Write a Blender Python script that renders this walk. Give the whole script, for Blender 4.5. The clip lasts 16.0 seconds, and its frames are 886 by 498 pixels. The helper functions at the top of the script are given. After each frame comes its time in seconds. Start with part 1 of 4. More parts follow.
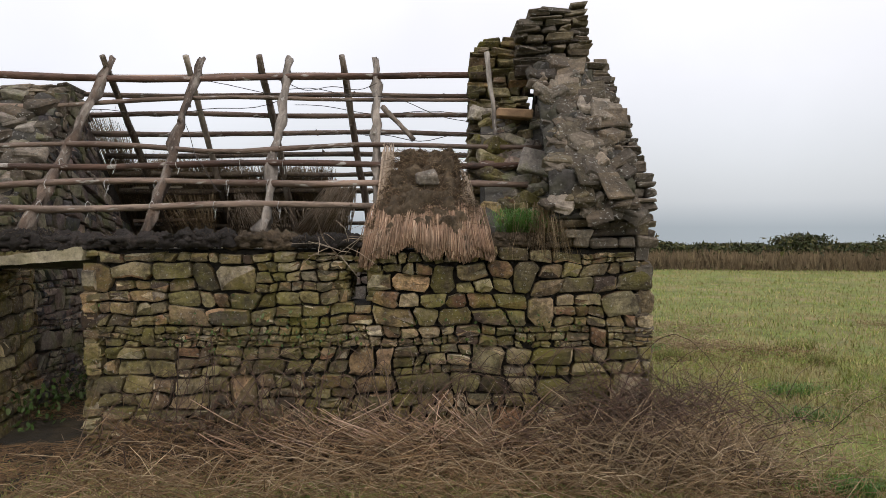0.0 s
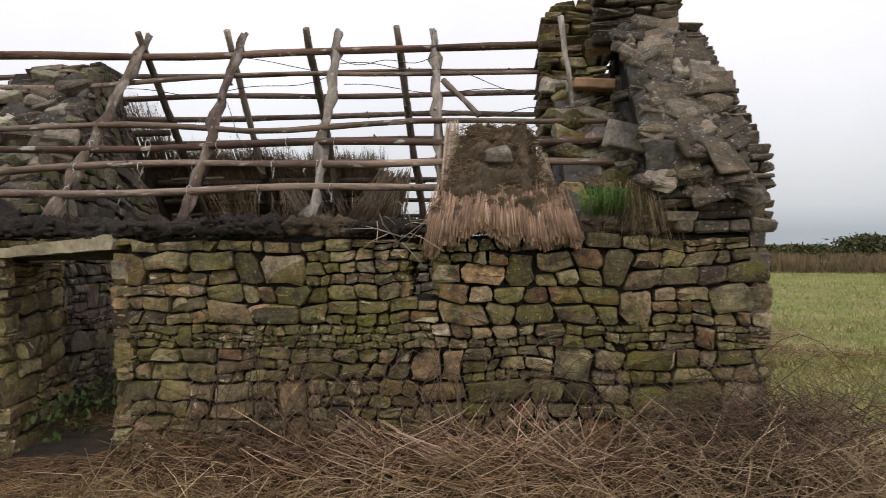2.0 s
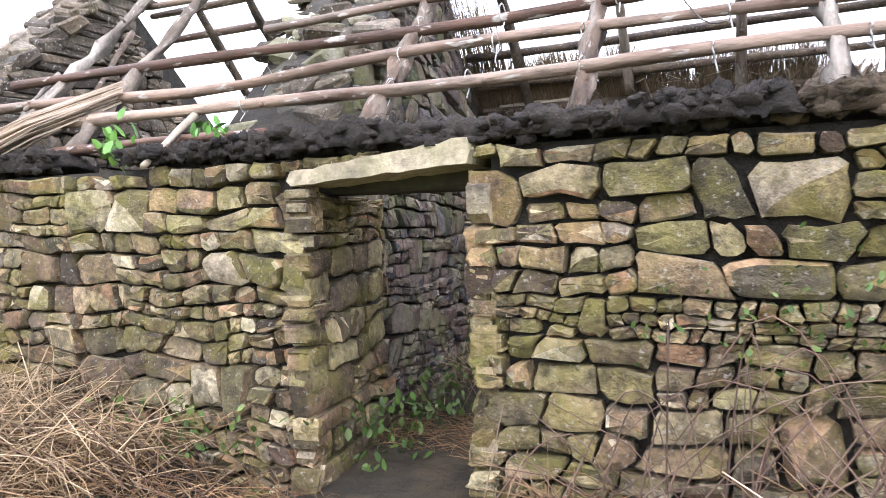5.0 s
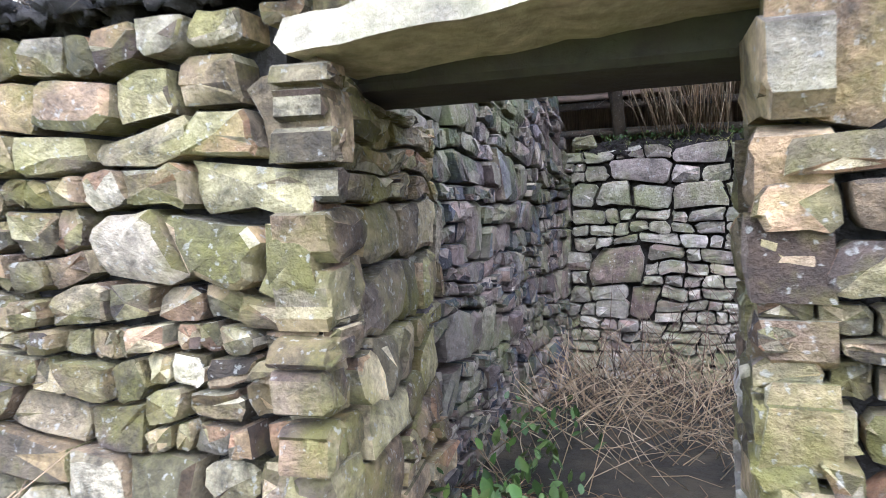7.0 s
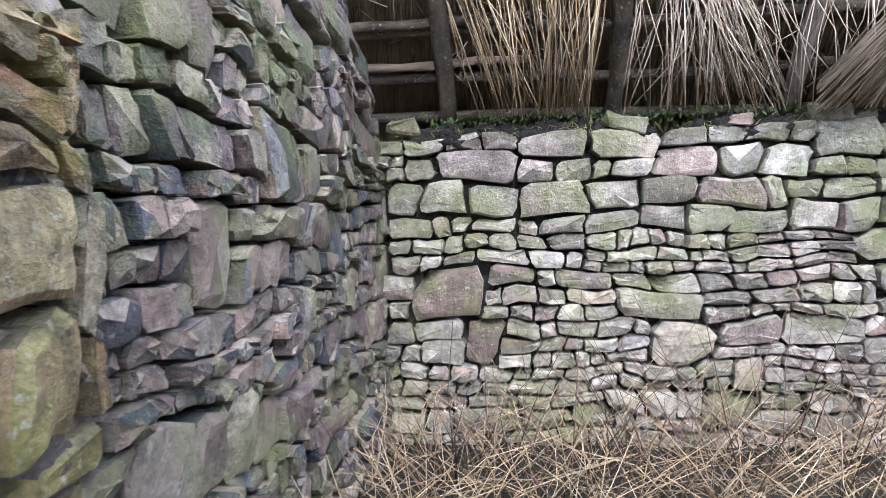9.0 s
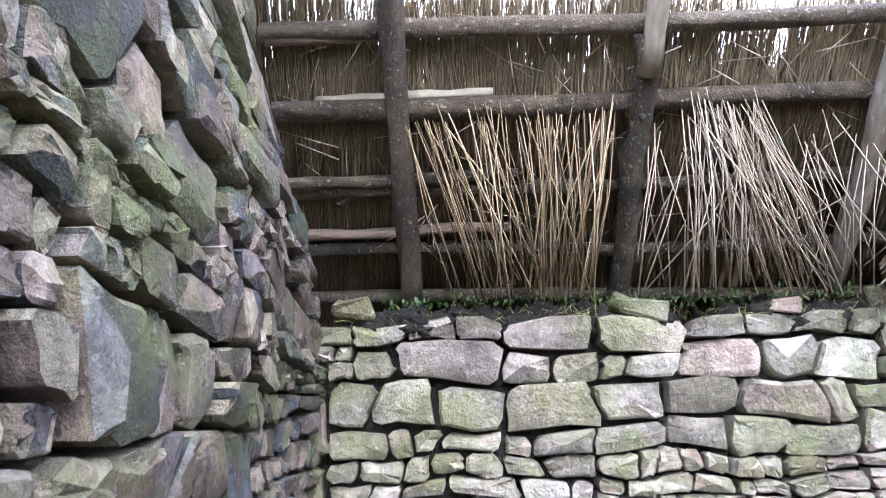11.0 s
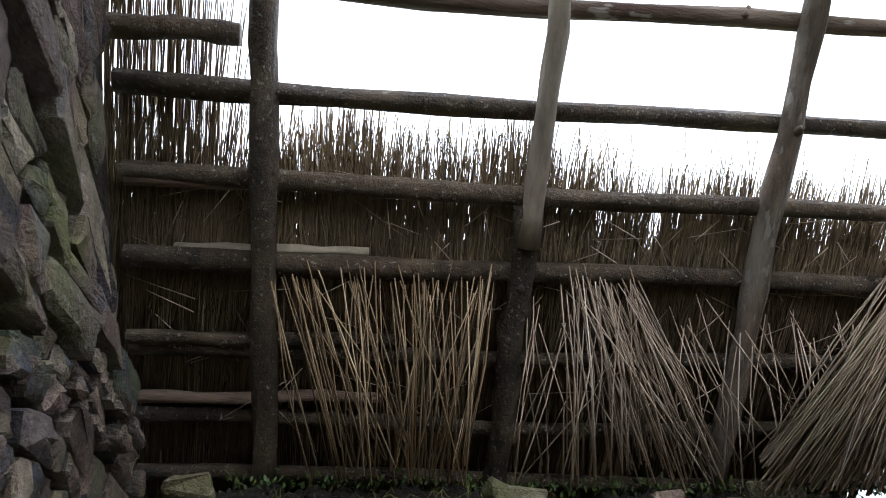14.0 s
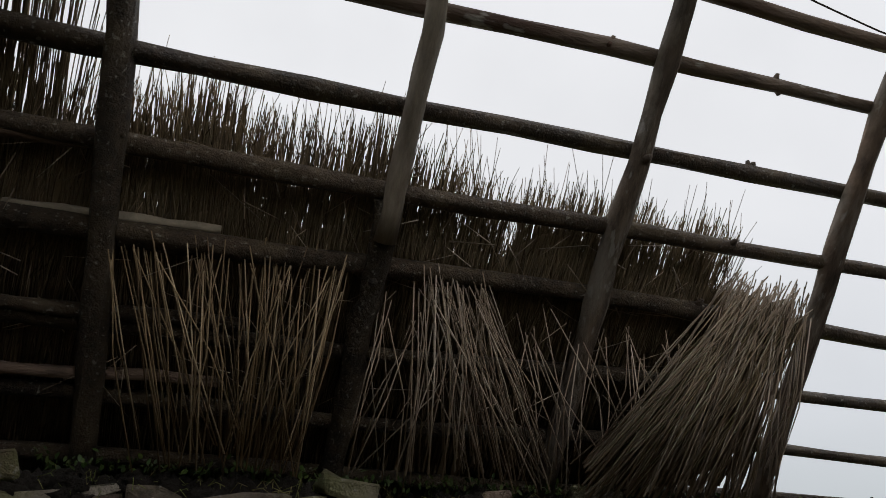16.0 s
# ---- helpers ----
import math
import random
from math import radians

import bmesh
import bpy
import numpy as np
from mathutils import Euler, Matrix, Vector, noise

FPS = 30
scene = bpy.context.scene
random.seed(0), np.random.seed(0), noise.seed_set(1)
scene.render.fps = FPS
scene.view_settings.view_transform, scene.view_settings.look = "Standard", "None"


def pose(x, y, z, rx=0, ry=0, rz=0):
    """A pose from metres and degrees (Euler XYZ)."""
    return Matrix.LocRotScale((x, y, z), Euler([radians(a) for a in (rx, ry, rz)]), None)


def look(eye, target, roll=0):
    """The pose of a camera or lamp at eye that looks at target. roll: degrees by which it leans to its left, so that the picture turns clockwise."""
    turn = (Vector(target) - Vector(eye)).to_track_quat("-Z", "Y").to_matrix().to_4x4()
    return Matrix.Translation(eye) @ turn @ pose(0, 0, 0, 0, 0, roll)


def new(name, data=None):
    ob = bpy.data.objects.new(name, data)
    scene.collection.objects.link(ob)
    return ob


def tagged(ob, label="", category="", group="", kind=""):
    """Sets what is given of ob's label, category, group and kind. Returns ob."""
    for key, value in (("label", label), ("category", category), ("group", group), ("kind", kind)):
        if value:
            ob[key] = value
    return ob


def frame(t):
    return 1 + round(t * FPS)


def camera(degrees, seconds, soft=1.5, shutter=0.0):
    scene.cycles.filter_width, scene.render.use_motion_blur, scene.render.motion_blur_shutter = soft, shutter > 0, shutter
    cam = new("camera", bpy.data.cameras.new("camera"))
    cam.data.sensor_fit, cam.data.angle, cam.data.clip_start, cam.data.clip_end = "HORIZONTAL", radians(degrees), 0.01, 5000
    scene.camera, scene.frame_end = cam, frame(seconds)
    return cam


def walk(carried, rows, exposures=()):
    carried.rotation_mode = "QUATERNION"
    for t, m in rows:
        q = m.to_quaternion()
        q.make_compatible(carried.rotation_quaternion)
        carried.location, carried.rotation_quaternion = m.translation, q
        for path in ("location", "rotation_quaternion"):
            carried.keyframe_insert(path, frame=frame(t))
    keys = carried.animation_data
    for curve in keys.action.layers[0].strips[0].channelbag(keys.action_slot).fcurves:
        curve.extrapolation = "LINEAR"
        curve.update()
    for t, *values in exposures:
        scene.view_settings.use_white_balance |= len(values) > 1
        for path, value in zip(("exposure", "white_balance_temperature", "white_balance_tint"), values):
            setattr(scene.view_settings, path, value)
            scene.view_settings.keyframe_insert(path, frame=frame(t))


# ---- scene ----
cam = camera(65.2, 16.0, soft=0.75, shutter=0.2)
METRES, EYE, TILT, LEAN, TURN = 9.5, 2.15, -1.8, 0.0, 0.0
ROWS = [
    (0.0, 0.0, 0.0, 0.0, 0.0, 0.0, -0.0),
    (0.5, -0.0097, 0.0047, -0.0028, -0.82, 0.45, 0.07),
    (1.0, -0.0096, 0.0307, -0.0057, -0.97, 0.4, 0.25),
    (1.5, -0.0137, 0.064, -0.006, -0.34, 0.49, 0.41),
    (2.0, -0.0339, 0.0964, -0.0178, 3.18, 0.54, 0.24),
    (2.5, -0.0586, 0.1343, -0.0231, 7.86, 0.32, 0.19),
    (3.0, -0.08, 0.1764, -0.0332, 14.01, 0.08, 0.3),
    (3.5, -0.1092, 0.2173, -0.038, 19.41, -0.08, 0.29),
    (4.0, -0.1514, 0.2673, -0.0453, 21.88, -0.23, 0.23),
    (4.5, -0.1836, 0.3194, -0.0525, 22.87, -0.47, 0.41),
    (5.0, -0.2251, 0.3669, -0.052, 24.78, -0.58, 0.39),
    (7.5, -0.3945, 0.5934, -0.0676, 18.26, -1.8, 0.81),
    (8.0, -0.4037, 0.6361, -0.0686, 13.54, -1.89, 0.98),
    (10.5, -0.4151, 0.7861, -0.0465, 2.02, 8.32, 1.03),
    (11.0, -0.4221, 0.8066, -0.0444, 2.16, 14.29, 0.88),
    (11.5, -0.4231, 0.8196, -0.0396, 1.87, 19.62, 0.82),
    (12.0, -0.4194, 0.8207, -0.0363, 1.75, 23.44, 0.76),
    (12.5, -0.4167, 0.823, -0.0361, 1.51, 25.91, 0.65),
    (13.0, -0.4128, 0.8261, -0.0368, -0.09, 27.04, 0.53),
    (13.5, -0.4092, 0.8268, -0.0375, -3.21, 27.6, 0.43),
    (14.0, -0.4067, 0.8275, -0.0383, -6.33, 28.13, 0.33),
    (14.5, -0.4044, 0.8282, -0.0382, -9.42, 28.58, 0.18),
    (15.0, -0.4022, 0.8261, -0.039, -12.12, 28.8, -0.01),
    (15.5, -0.399, 0.8271, -0.0407, -14.7, 28.98, -0.12),
    (16.0, -0.3948, 0.8274, -0.0423, -17.41, 28.49, -0.24),
]
EXPO = [(0.0, -0.68, 6600, 14), (1.5, -0.68, 6600, 14), (2.5, -0.58, 6800, 16), (3.5, -0.05, 6500, 18), (4.2, 0.45, 6200, 17), (5.0, 1.15, 5850, 17), (7.5, 1.95, 5050, 15), (8.0, 2.1, 5250, 13),
        (10.5, 2.6, 5300, 15), (11.5, 2.65, 5250, 13), (12.5, 2.25, 5350, 10), (13.2, 1.6, 5650, 9), (14.0, 0.5, 5900, 10), (15.0, -0.55, 6300, 10), (16.0, -1.12, 6500, 10)]
walk(cam, [(t, pose(0, 0, EYE, TILT, LEAN, TURN) @ pose(METRES * x, METRES * y, METRES * z, 90 + pitch, roll, yaw)) for t, x, y, z, yaw, pitch, roll in ROWS], EXPO)

# ---------------------------------------------------------------- world and sun
world = bpy.data.worlds.new("overcast_sky")
scene.world = world
world.use_nodes = True
wn, wl = world.node_tree.nodes, world.node_tree.links
wn.clear()
w_out = wn.new("ShaderNodeOutputWorld")
w_sky = wn.new("ShaderNodeTexSky")
w_sky.sky_type, w_sky.sun_disc = "NISHITA", False
w_sky.sun_elevation, w_sky.sun_rotation = radians(48), radians(150)
w_sky.dust_density = 4.0
w_b1 = wn.new("ShaderNodeBackground")
w_b1.inputs["Strength"].default_value = 0.05
wl.new(w_sky.outputs["Color"], w_b1.inputs["Color"])
w_co = wn.new("ShaderNodeTexCoord")
w_sep = wn.new("ShaderNodeSeparateXYZ")
wl.new(w_co.outputs["Generated"], w_sep.inputs[0])
w_ramp = wn.new("ShaderNodeValToRGB")
for pos, c in ((0.0, (0.62, 0.72, 0.78)), (0.035, (0.90, 0.98, 1.03)), (0.2, (1.35, 1.38, 1.42)), (0.45, (1.75, 1.75, 1.76))):
    e = w_ramp.color_ramp.elements[0] if pos == 0.0 else w_ramp.color_ramp.elements.new(pos)
    e.position, e.color = pos, (*c, 1)
w_ramp.color_ramp.elements.remove(w_ramp.color_ramp.elements[-1])
wl.new(w_sep.outputs["Z"], w_ramp.inputs["Fac"])
w_no = wn.new("ShaderNodeTexNoise")
w_no.inputs["Scale"].default_value, w_no.inputs["Detail"].default_value = 2.5, 5
wl.new(w_co.outputs["Generated"], w_no.inputs["Vector"])
w_mr = wn.new("ShaderNodeMapRange")
w_mr.inputs["From Min"].default_value, w_mr.inputs["From Max"].default_value = 0.3, 0.7
w_mr.inputs["To Min"].default_value, w_mr.inputs["To Max"].default_value = 0.93, 1.06
wl.new(w_no.outputs["Fac"], w_mr.inputs["Value"])
w_b2 = wn.new("ShaderNodeBackground")
wl.new(w_ramp.outputs["Color"], w_b2.inputs["Color"])
wl.new(w_mr.outputs["Result"], w_b2.inputs["Strength"])
w_add = wn.new("ShaderNodeAddShader")
wl.new(w_b1.outputs[0], w_add.inputs[0])
wl.new(w_b2.outputs[0], w_add.inputs[1])
wl.new(w_add.outputs[0], w_out.inputs["Surface"])

sun = new("sun", bpy.data.lights.new("sun", "SUN"))
sun.data.energy, sun.data.angle, sun.data.color = 0.7, radians(25), (1.0, 0.96, 0.9)
sun.matrix_world = look((3, -6, 12), (0, 4, 0))


# ---------------------------------------------------------------- materials
def mat(name, stops, rough=0.85, scale=8.0, mottle=0.35, patch=None, patch_amount=0.5, patch_scale=2.2, bump=0.5, bump_scale=40.0,
        speck=None, speck_amount=0.0, bump_dist=0.01, grime=0.0, stretch=(1, 1, 1), local=False, vary=.25):
    """Per-piece colour out of stops, mottled at two scales, with patches (moss, damp) and specks (lichen) and a fine relief."""
    m = bpy.data.materials.new(name)
    m.use_nodes = True
    n, l = m.node_tree.nodes, m.node_tree.links
    bs = n["Principled BSDF"]
    info, geo = n.new("ShaderNodeObjectInfo"), n.new("ShaderNodeNewGeometry")
    tc = n.new("ShaderNodeTexCoord")
    add = n.new("ShaderNodeMath")
    add.operation = "ADD"
    l.new(info.outputs["Random"], add.inputs[0])
    l.new(geo.outputs["Random Per Island"], add.inputs[1])
    fr = n.new("ShaderNodeMath")
    fr.operation = "FRACT"
    l.new(add.outputs[0], fr.inputs[0])
    ramp = n.new("ShaderNodeValToRGB")
    els = ramp.color_ramp.elements
    els[1].position = 1.0
    stops = stops if len(stops) > 1 else stops * 2
    for i, c in enumerate(stops):
        e = els[0] if i == 0 else els[len(els) - 1] if i == len(stops) - 1 else els.new(i / (len(stops) - 1))
        e.color = (*c, 1)
    l.new(fr.outputs[0], ramp.inputs["Fac"])
    vm = n.new("ShaderNodeVectorMath")
    vm.operation = "MULTIPLY"
    vm.inputs[1].default_value = stretch
    l.new(tc.outputs["Object"] if local else geo.outputs["Position"], vm.inputs[0])
    vec = vm.outputs[0]

    def nz(sc, det=6, rg=0.6):
        t = n.new("ShaderNodeTexNoise")
        t.inputs["Scale"].default_value, t.inputs["Detail"].default_value, t.inputs["Roughness"].default_value = sc, det, rg
        l.new(vec, t.inputs["Vector"])
        return t.outputs["Fac"]

    def mr(v, a, b, c, d):
        t = n.new("ShaderNodeMapRange")
        for k, x in zip(("From Min", "From Max", "To Min", "To Max"), (a, b, c, d)):
            t.inputs[k].default_value = x
        l.new(v, t.inputs["Value"])
        return t.outputs["Result"]

    def mix(f, a, b, mode="MIX"):
        t = n.new("ShaderNodeMix")
        t.data_type, t.blend_type = "RGBA", mode
        if hasattr(f, "is_linked"):
            l.new(f, t.inputs["Factor"])
        else:
            t.inputs["Factor"].default_value = f
        for s, x in ((t.inputs[6], a), (t.inputs[7], b)):
            if hasattr(x, "is_linked"):
                l.new(x, s)
            else:
                s.default_value = (*x, 1)
        return t.outputs[2]

    col = ramp.outputs["Color"]
    h1 = n.new("ShaderNodeMath")
    h1.operation = "MULTIPLY"
    h1.inputs[1].default_value = 37.31
    l.new(fr.outputs[0], h1.inputs[0])
    h2 = n.new("ShaderNodeMath")
    h2.operation = "FRACT"
    l.new(h1.outputs[0], h2.inputs[0])
    fine, wide = nz(scale, 8, 0.7), nz(scale * 0.22, 4)
    gray = n.new("ShaderNodeCombineColor")
    f1 = mr(fine, 0.3, 0.7, 1 - mottle, 1 + mottle)
    f2 = mr(wide, 0.3, 0.7, 1 - mottle * 0.6, 1 + mottle * 0.6)
    mu = n.new("ShaderNodeMath")
    mu.operation = "MULTIPLY"
    l.new(f1, mu.inputs[0]), l.new(f2, mu.inputs[1])
    mv = n.new("ShaderNodeMath")
    mv.operation = "MULTIPLY"
    l.new(mu.outputs[0], mv.inputs[0]), l.new(mr(h2.outputs[0], 0, 1, 1 - vary, 1 + vary), mv.inputs[1])
    mu = mv
    for k in ("Red", "Green", "Blue"):
        l.new(mu.outputs[0], gray.inputs[k])
    col = mix(1.0, col, gray.outputs[0], "MULTIPLY")
    if patch:
        col = mix(mr(nz(patch_scale, 7, 0.65), 0.46, 0.64, 0.0, patch_amount), col, patch)
    if speck:
        col = mix(mr(nz(scale * 2.2, 3, 0.5), 0.62, 0.68, 0.0, speck_amount), col, speck)
    if grime:
        col = mix(mr(nz(scale * .33, 8, .72), .5, .66, 0.0, grime), col, (.034, .026, .018))
    l.new(col, bs.inputs["Base Color"])
    bs.inputs["Roughness"].default_value = rough
    bs.inputs["Specular IOR Level"].default_value = 0.35
    l.new(mr(fine, 0.3, 0.7, max(rough - 0.15, 0.05), min(rough + 0.12, 1)), bs.inputs["Roughness"])
    bp = n.new("ShaderNodeBump")
    bp.inputs["Strength"].default_value, bp.inputs["Distance"].default_value = bump, bump_dist
    ad = n.new("ShaderNodeMath")
    ad.operation = "MULTIPLY_ADD"
    ad.inputs[1].default_value = 0.7
    l.new(nz(bump_scale, 6, 0.65), ad.inputs[0])
    l.new(nz(bump_scale * 0.25, 8, 0.72), ad.inputs[2])
    l.new(ad.outputs[0], bp.inputs["Height"])
    l.new(bp.outputs[0], bs.inputs["Normal"])
    return m


M_FRONT = mat("sandstone_mossy", [(.12, .078, .05), (.28, .205, .115), (.18, .158, .066), (.39, .31, .19), (.245, .135, .072), (.125, .108, .062), (.33, .26, .15), (.09, .06, .046), (.48, .41, .285), (.20, .17, .072), (.32, .205, .11)],
              scale=18, mottle=.6, patch=(.20, .18, .034), patch_amount=.75, patch_scale=2.6, speck=(.46, .44, .38), speck_amount=.55, bump=1, bump_scale=46, bump_dist=.035, grime=.75, vary=.6)
M_INNER = mat("sandstone_pale", [(0.294, 0.246, 0.187), (0.370, 0.326, 0.272), (0.223, 0.194, 0.140), (0.418, 0.370, 0.319), (0.285, 0.202, 0.166), (0.190, 0.163, 0.140), (0.332, 0.304, 0.234), (0.456, 0.405, 0.361)],
              scale=17, mottle=.5, patch=(.22, .235, .085), patch_amount=.7, patch_scale=2.2, speck=(.54, .53, .49), speck_amount=.4, bump=1, bump_scale=42, bump_dist=.026, grime=.4, vary=.4)
M_CROSS = mat("fieldstone_grey", [(0.260, 0.216, 0.172), (0.042, 0.051, 0.074), (0.210, 0.152, 0.120), (0.134, 0.104, 0.092), (0.302, 0.256, 0.208), (0.168, 0.116, 0.100), (0.252, 0.220, 0.160), (0.050, 0.051, 0.060), (0.160, 0.112, 0.092), (0.076, 0.080, 0.100)],
              scale=17, mottle=.5, patch=(.17, .20, .055), patch_amount=.55, patch_scale=2.4, speck=(.44, .43, .39), speck_amount=.25, bump=1, bump_scale=40, bump_dist=.03, grime=.42, vary=.42)
M_GABLE = mat("fieldstone_weathered", [(0.107, 0.088, 0.069), (0.181, 0.149, 0.112), (0.255, 0.216, 0.166), (0.138, 0.110, 0.065), (0.080, 0.063, 0.050), (0.202, 0.154, 0.102), (0.319, 0.274, 0.226)],
              scale=15, mottle=.55, patch=(.06, .055, .045), patch_amount=.6, patch_scale=2.2, speck=(.45, .45, .41), speck_amount=.7, bump=1, bump_scale=40, bump_dist=.03, grime=.45, vary=.4)
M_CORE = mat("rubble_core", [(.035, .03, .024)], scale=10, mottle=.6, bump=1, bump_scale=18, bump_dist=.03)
M_MORTAR = mat("old_lime_mortar", [(0.072, 0.066, 0.058)], scale=9, mottle=.5, patch=(.11, .11, .06), bump=1, bump_scale=24, bump_dist=.02, speck=(.4, .4, .37), speck_amount=.4)
M_PEAT = mat("peat_turf", [(.022, .018, .014), (.035, .028, .024)], rough=.95, scale=18, mottle=.7, patch=(.042, .036, .032), bump=1, bump_scale=45, bump_dist=.03)
M_SOD = mat("dry_sod", [(.13, .095, .06), (.09, .065, .04)], rough=.95, scale=16, mottle=.6, patch=(.05, .04, .025), bump=1, bump_scale=50, bump_dist=.03)
M_POLE = mat("weathered_pole", [(.20, .137, .10), (.30, .225, .172), (.12, .07, .05), (.19, .107, .072)], rough=.62, scale=9, mottle=.75, patch=(.065, .032, .022), patch_amount=.9, patch_scale=4.5,
             speck=(.46, .43, .39), speck_amount=.8, bump=1, bump_scale=34, bump_dist=.014, stretch=(.3, 1, 1), vary=.35)
M_RAFTER = mat("split_rafter_wood", [(.36, .325, .28), (.22, .175, .135), (.44, .41, .365)], rough=.75, scale=10, mottle=.6, patch=(.05, .035, .025), patch_amount=.7, patch_scale=3,
               speck=(.42, .40, .36), speck_amount=.6, bump=.9, bump_scale=30, bump_dist=.012, stretch=(1.6, .4, .4))
M_OLDRAFTER = mat("old_split_rafter_wood", [(.13, .095, .07), (.10, .068, .048), (.18, .14, .105)], rough=.75, scale=12, mottle=.7, patch=(.36, .32, .27), patch_amount=.7, patch_scale=5,
                  speck=(.42, .40, .36), speck_amount=.5, bump=1, bump_scale=32, bump_dist=.014, stretch=(1.6, .4, .4))
M_BARE = mat("stripped_rafter_wood", [(.23, .19, .145), (.27, .235, .19)], rough=.7, scale=10, mottle=.45, patch=(.12, .075, .045), patch_amount=.75, patch_scale=3, bump=.6, bump_scale=36, bump_dist=.008, stretch=(1.6, .4, .4))
M_BARK = mat("wet_bark_pole", [(0.068, 0.048, 0.032), (0.088, 0.062, 0.042), (0.056, 0.043, 0.030)], rough=.55, scale=26, mottle=.7, patch=(.16, .12, .075), patch_amount=.75, patch_scale=4.5,
             speck=(.34, .32, .27), speck_amount=.7, bump=1, bump_scale=60, bump_dist=.014, vary=.4)
M_PALEWOOD = mat("bare_stripped_wood", [(.42, .37, .29), (.36, .30, .22)], rough=.7, scale=12, mottle=.35, bump=.5, bump_scale=40, bump_dist=.006)
M_REED = mat("dry_reed", [(.47, .375, .28), (.36, .275, .195), (.58, .49, .39), (.28, .215, .15), (.44, .335, .245)], rough=.7, scale=6, mottle=.25, bump=.1)
M_OLDREED = mat("old_brown_reed", [(0.225, 0.164, 0.099), (0.158, 0.113, 0.066), (0.300, 0.226, 0.142), (0.203, 0.157, 0.088), (0.112, 0.084, 0.051)], rough=.85, scale=6, mottle=.3, bump=.1)
M_STRAW = mat("dead_grass", [(.36, .26, .15), (.26, .175, .095), (.46, .36, .23), (.20, .135, .08), (.31, .225, .125)], rough=.8, scale=5, mottle=.3, bump=.1)
M_BROWNSTRAW = mat("brown_dead_grass", [(0.220, 0.130, 0.064), (0.143, 0.085, 0.043), (0.319, 0.205, 0.106), (0.110, 0.070, 0.036), (0.187, 0.115, 0.055)], rough=.85, scale=5, mottle=.4, bump=.1)
M_SHAG = mat("rotting_straw", [(.13, .085, .05), (.09, .06, .036), (.18, .12, .075), (.24, .165, .105)], rough=.9, scale=6, mottle=.4, bump=.1)
M_FRINGE = mat("cut_reed_ends", [(.44, .29, .195), (.30, .19, .125), (.55, .40, .285), (.20, .125, .08), (.38, .245, .16)], rough=.75, scale=7, mottle=.35, bump=.1)
M_BRAMBLE = mat("bramble_stem", [(.10, .06, .045), (.14, .085, .06), (.075, .05, .035), (.17, .12, .08)], rough=.75, scale=8, mottle=.4, bump=.2)
M_GRASS = mat("field_grass", [(.20, .27, .055), (.26, .30, .075), (.165, .225, .045), (.34, .31, .11), (.46, .37, .17)], rough=.8, scale=2, mottle=.45, patch=(.33, .26, .13), patch_amount=.85, patch_scale=.75, bump=.1)
M_LEAF = mat("green_leaf", [(0.042, 0.087, 0.017), (0.059, 0.105, 0.021), (0.084, 0.119, 0.025), (0.035, 0.066, 0.017)], rough=.5, scale=14, mottle=.3, bump=.3)
M_LEAFB = mat("bright_leaf", [(0.080, 0.195, 0.032), (0.104, 0.225, 0.040)], rough=.45, scale=14, mottle=.25, bump=.3)
M_HEDGE = mat("hedge_leaf", [(0.032, 0.042, 0.014), (0.049, 0.059, 0.017), (0.025, 0.032, 0.014), (0.084, 0.084, 0.021), (0.063, 0.049, 0.025)], rough=.8, scale=1, mottle=.4, bump=.1)
M_HEDGEB = mat("dead_bracken", [(.17, .125, .07), (.12, .085, .05), (.22, .17, .10)], rough=.9, scale=1, mottle=.4, bump=.1)
M_GROUND = mat("meadow_soil", [(.17, .205, .05)], rough=.95, scale=3.2, mottle=.45, patch=(.27, .21, .105), patch_amount=.9, patch_scale=.6, bump=1, bump_scale=9, bump_dist=.06)
M_EARTH = mat("damp_earth", [(.04, .033, .022)], rough=.95, scale=6, mottle=.5, patch=(.085, .065, .038), patch_amount=.7, bump=1, bump_scale=14, bump_dist=.05)
M_WIRE = mat("rusty_wire", [(.06, .05, .045)], rough=.6, scale=20, mottle=.2, bump=.1)
M_TWINE = mat("pale_twine", [(.50, .50, .48)], rough=.7, scale=20, mottle=.2, bump=.1)
M_LINTEL = mat("lintel_slab_stone", [(.37, .32, .225)], scale=14, mottle=.5, patch=(.20, .20, .07), patch_amount=.4, bump=.8, bump_scale=28, bump_dist=.014)
M_DARKWOOD = mat("dark_lintel_wood", [(.045, .036, .026)], scale=10, mottle=.5, patch=(.06, .07, .03), bump=.8, bump_scale=26, bump_dist=.012)


# ---------------------------------------------------------------- mesh helpers
def link(name, verts, faces, material, parent=None, label="", kind="", smooth=True):
    me = bpy.data.meshes.new(name)
    me.from_pydata([tuple(v) for v in verts], [], faces)
    me.materials.append(material)
    if smooth:
        me.shade_smooth()
    if smooth == "edges":
        me.set_sharp_from_angle(angle=radians(32))
    ob = new(name, me)
    ob.parent = parent
    return tagged(ob, label=label, kind=kind)


def join(lumps):
    vs, fs = [], []
    for v, f in lumps:
        k = len(vs)
        vs += v
        fs += [tuple(i + k for i in q) for q in f]
    return vs, fs


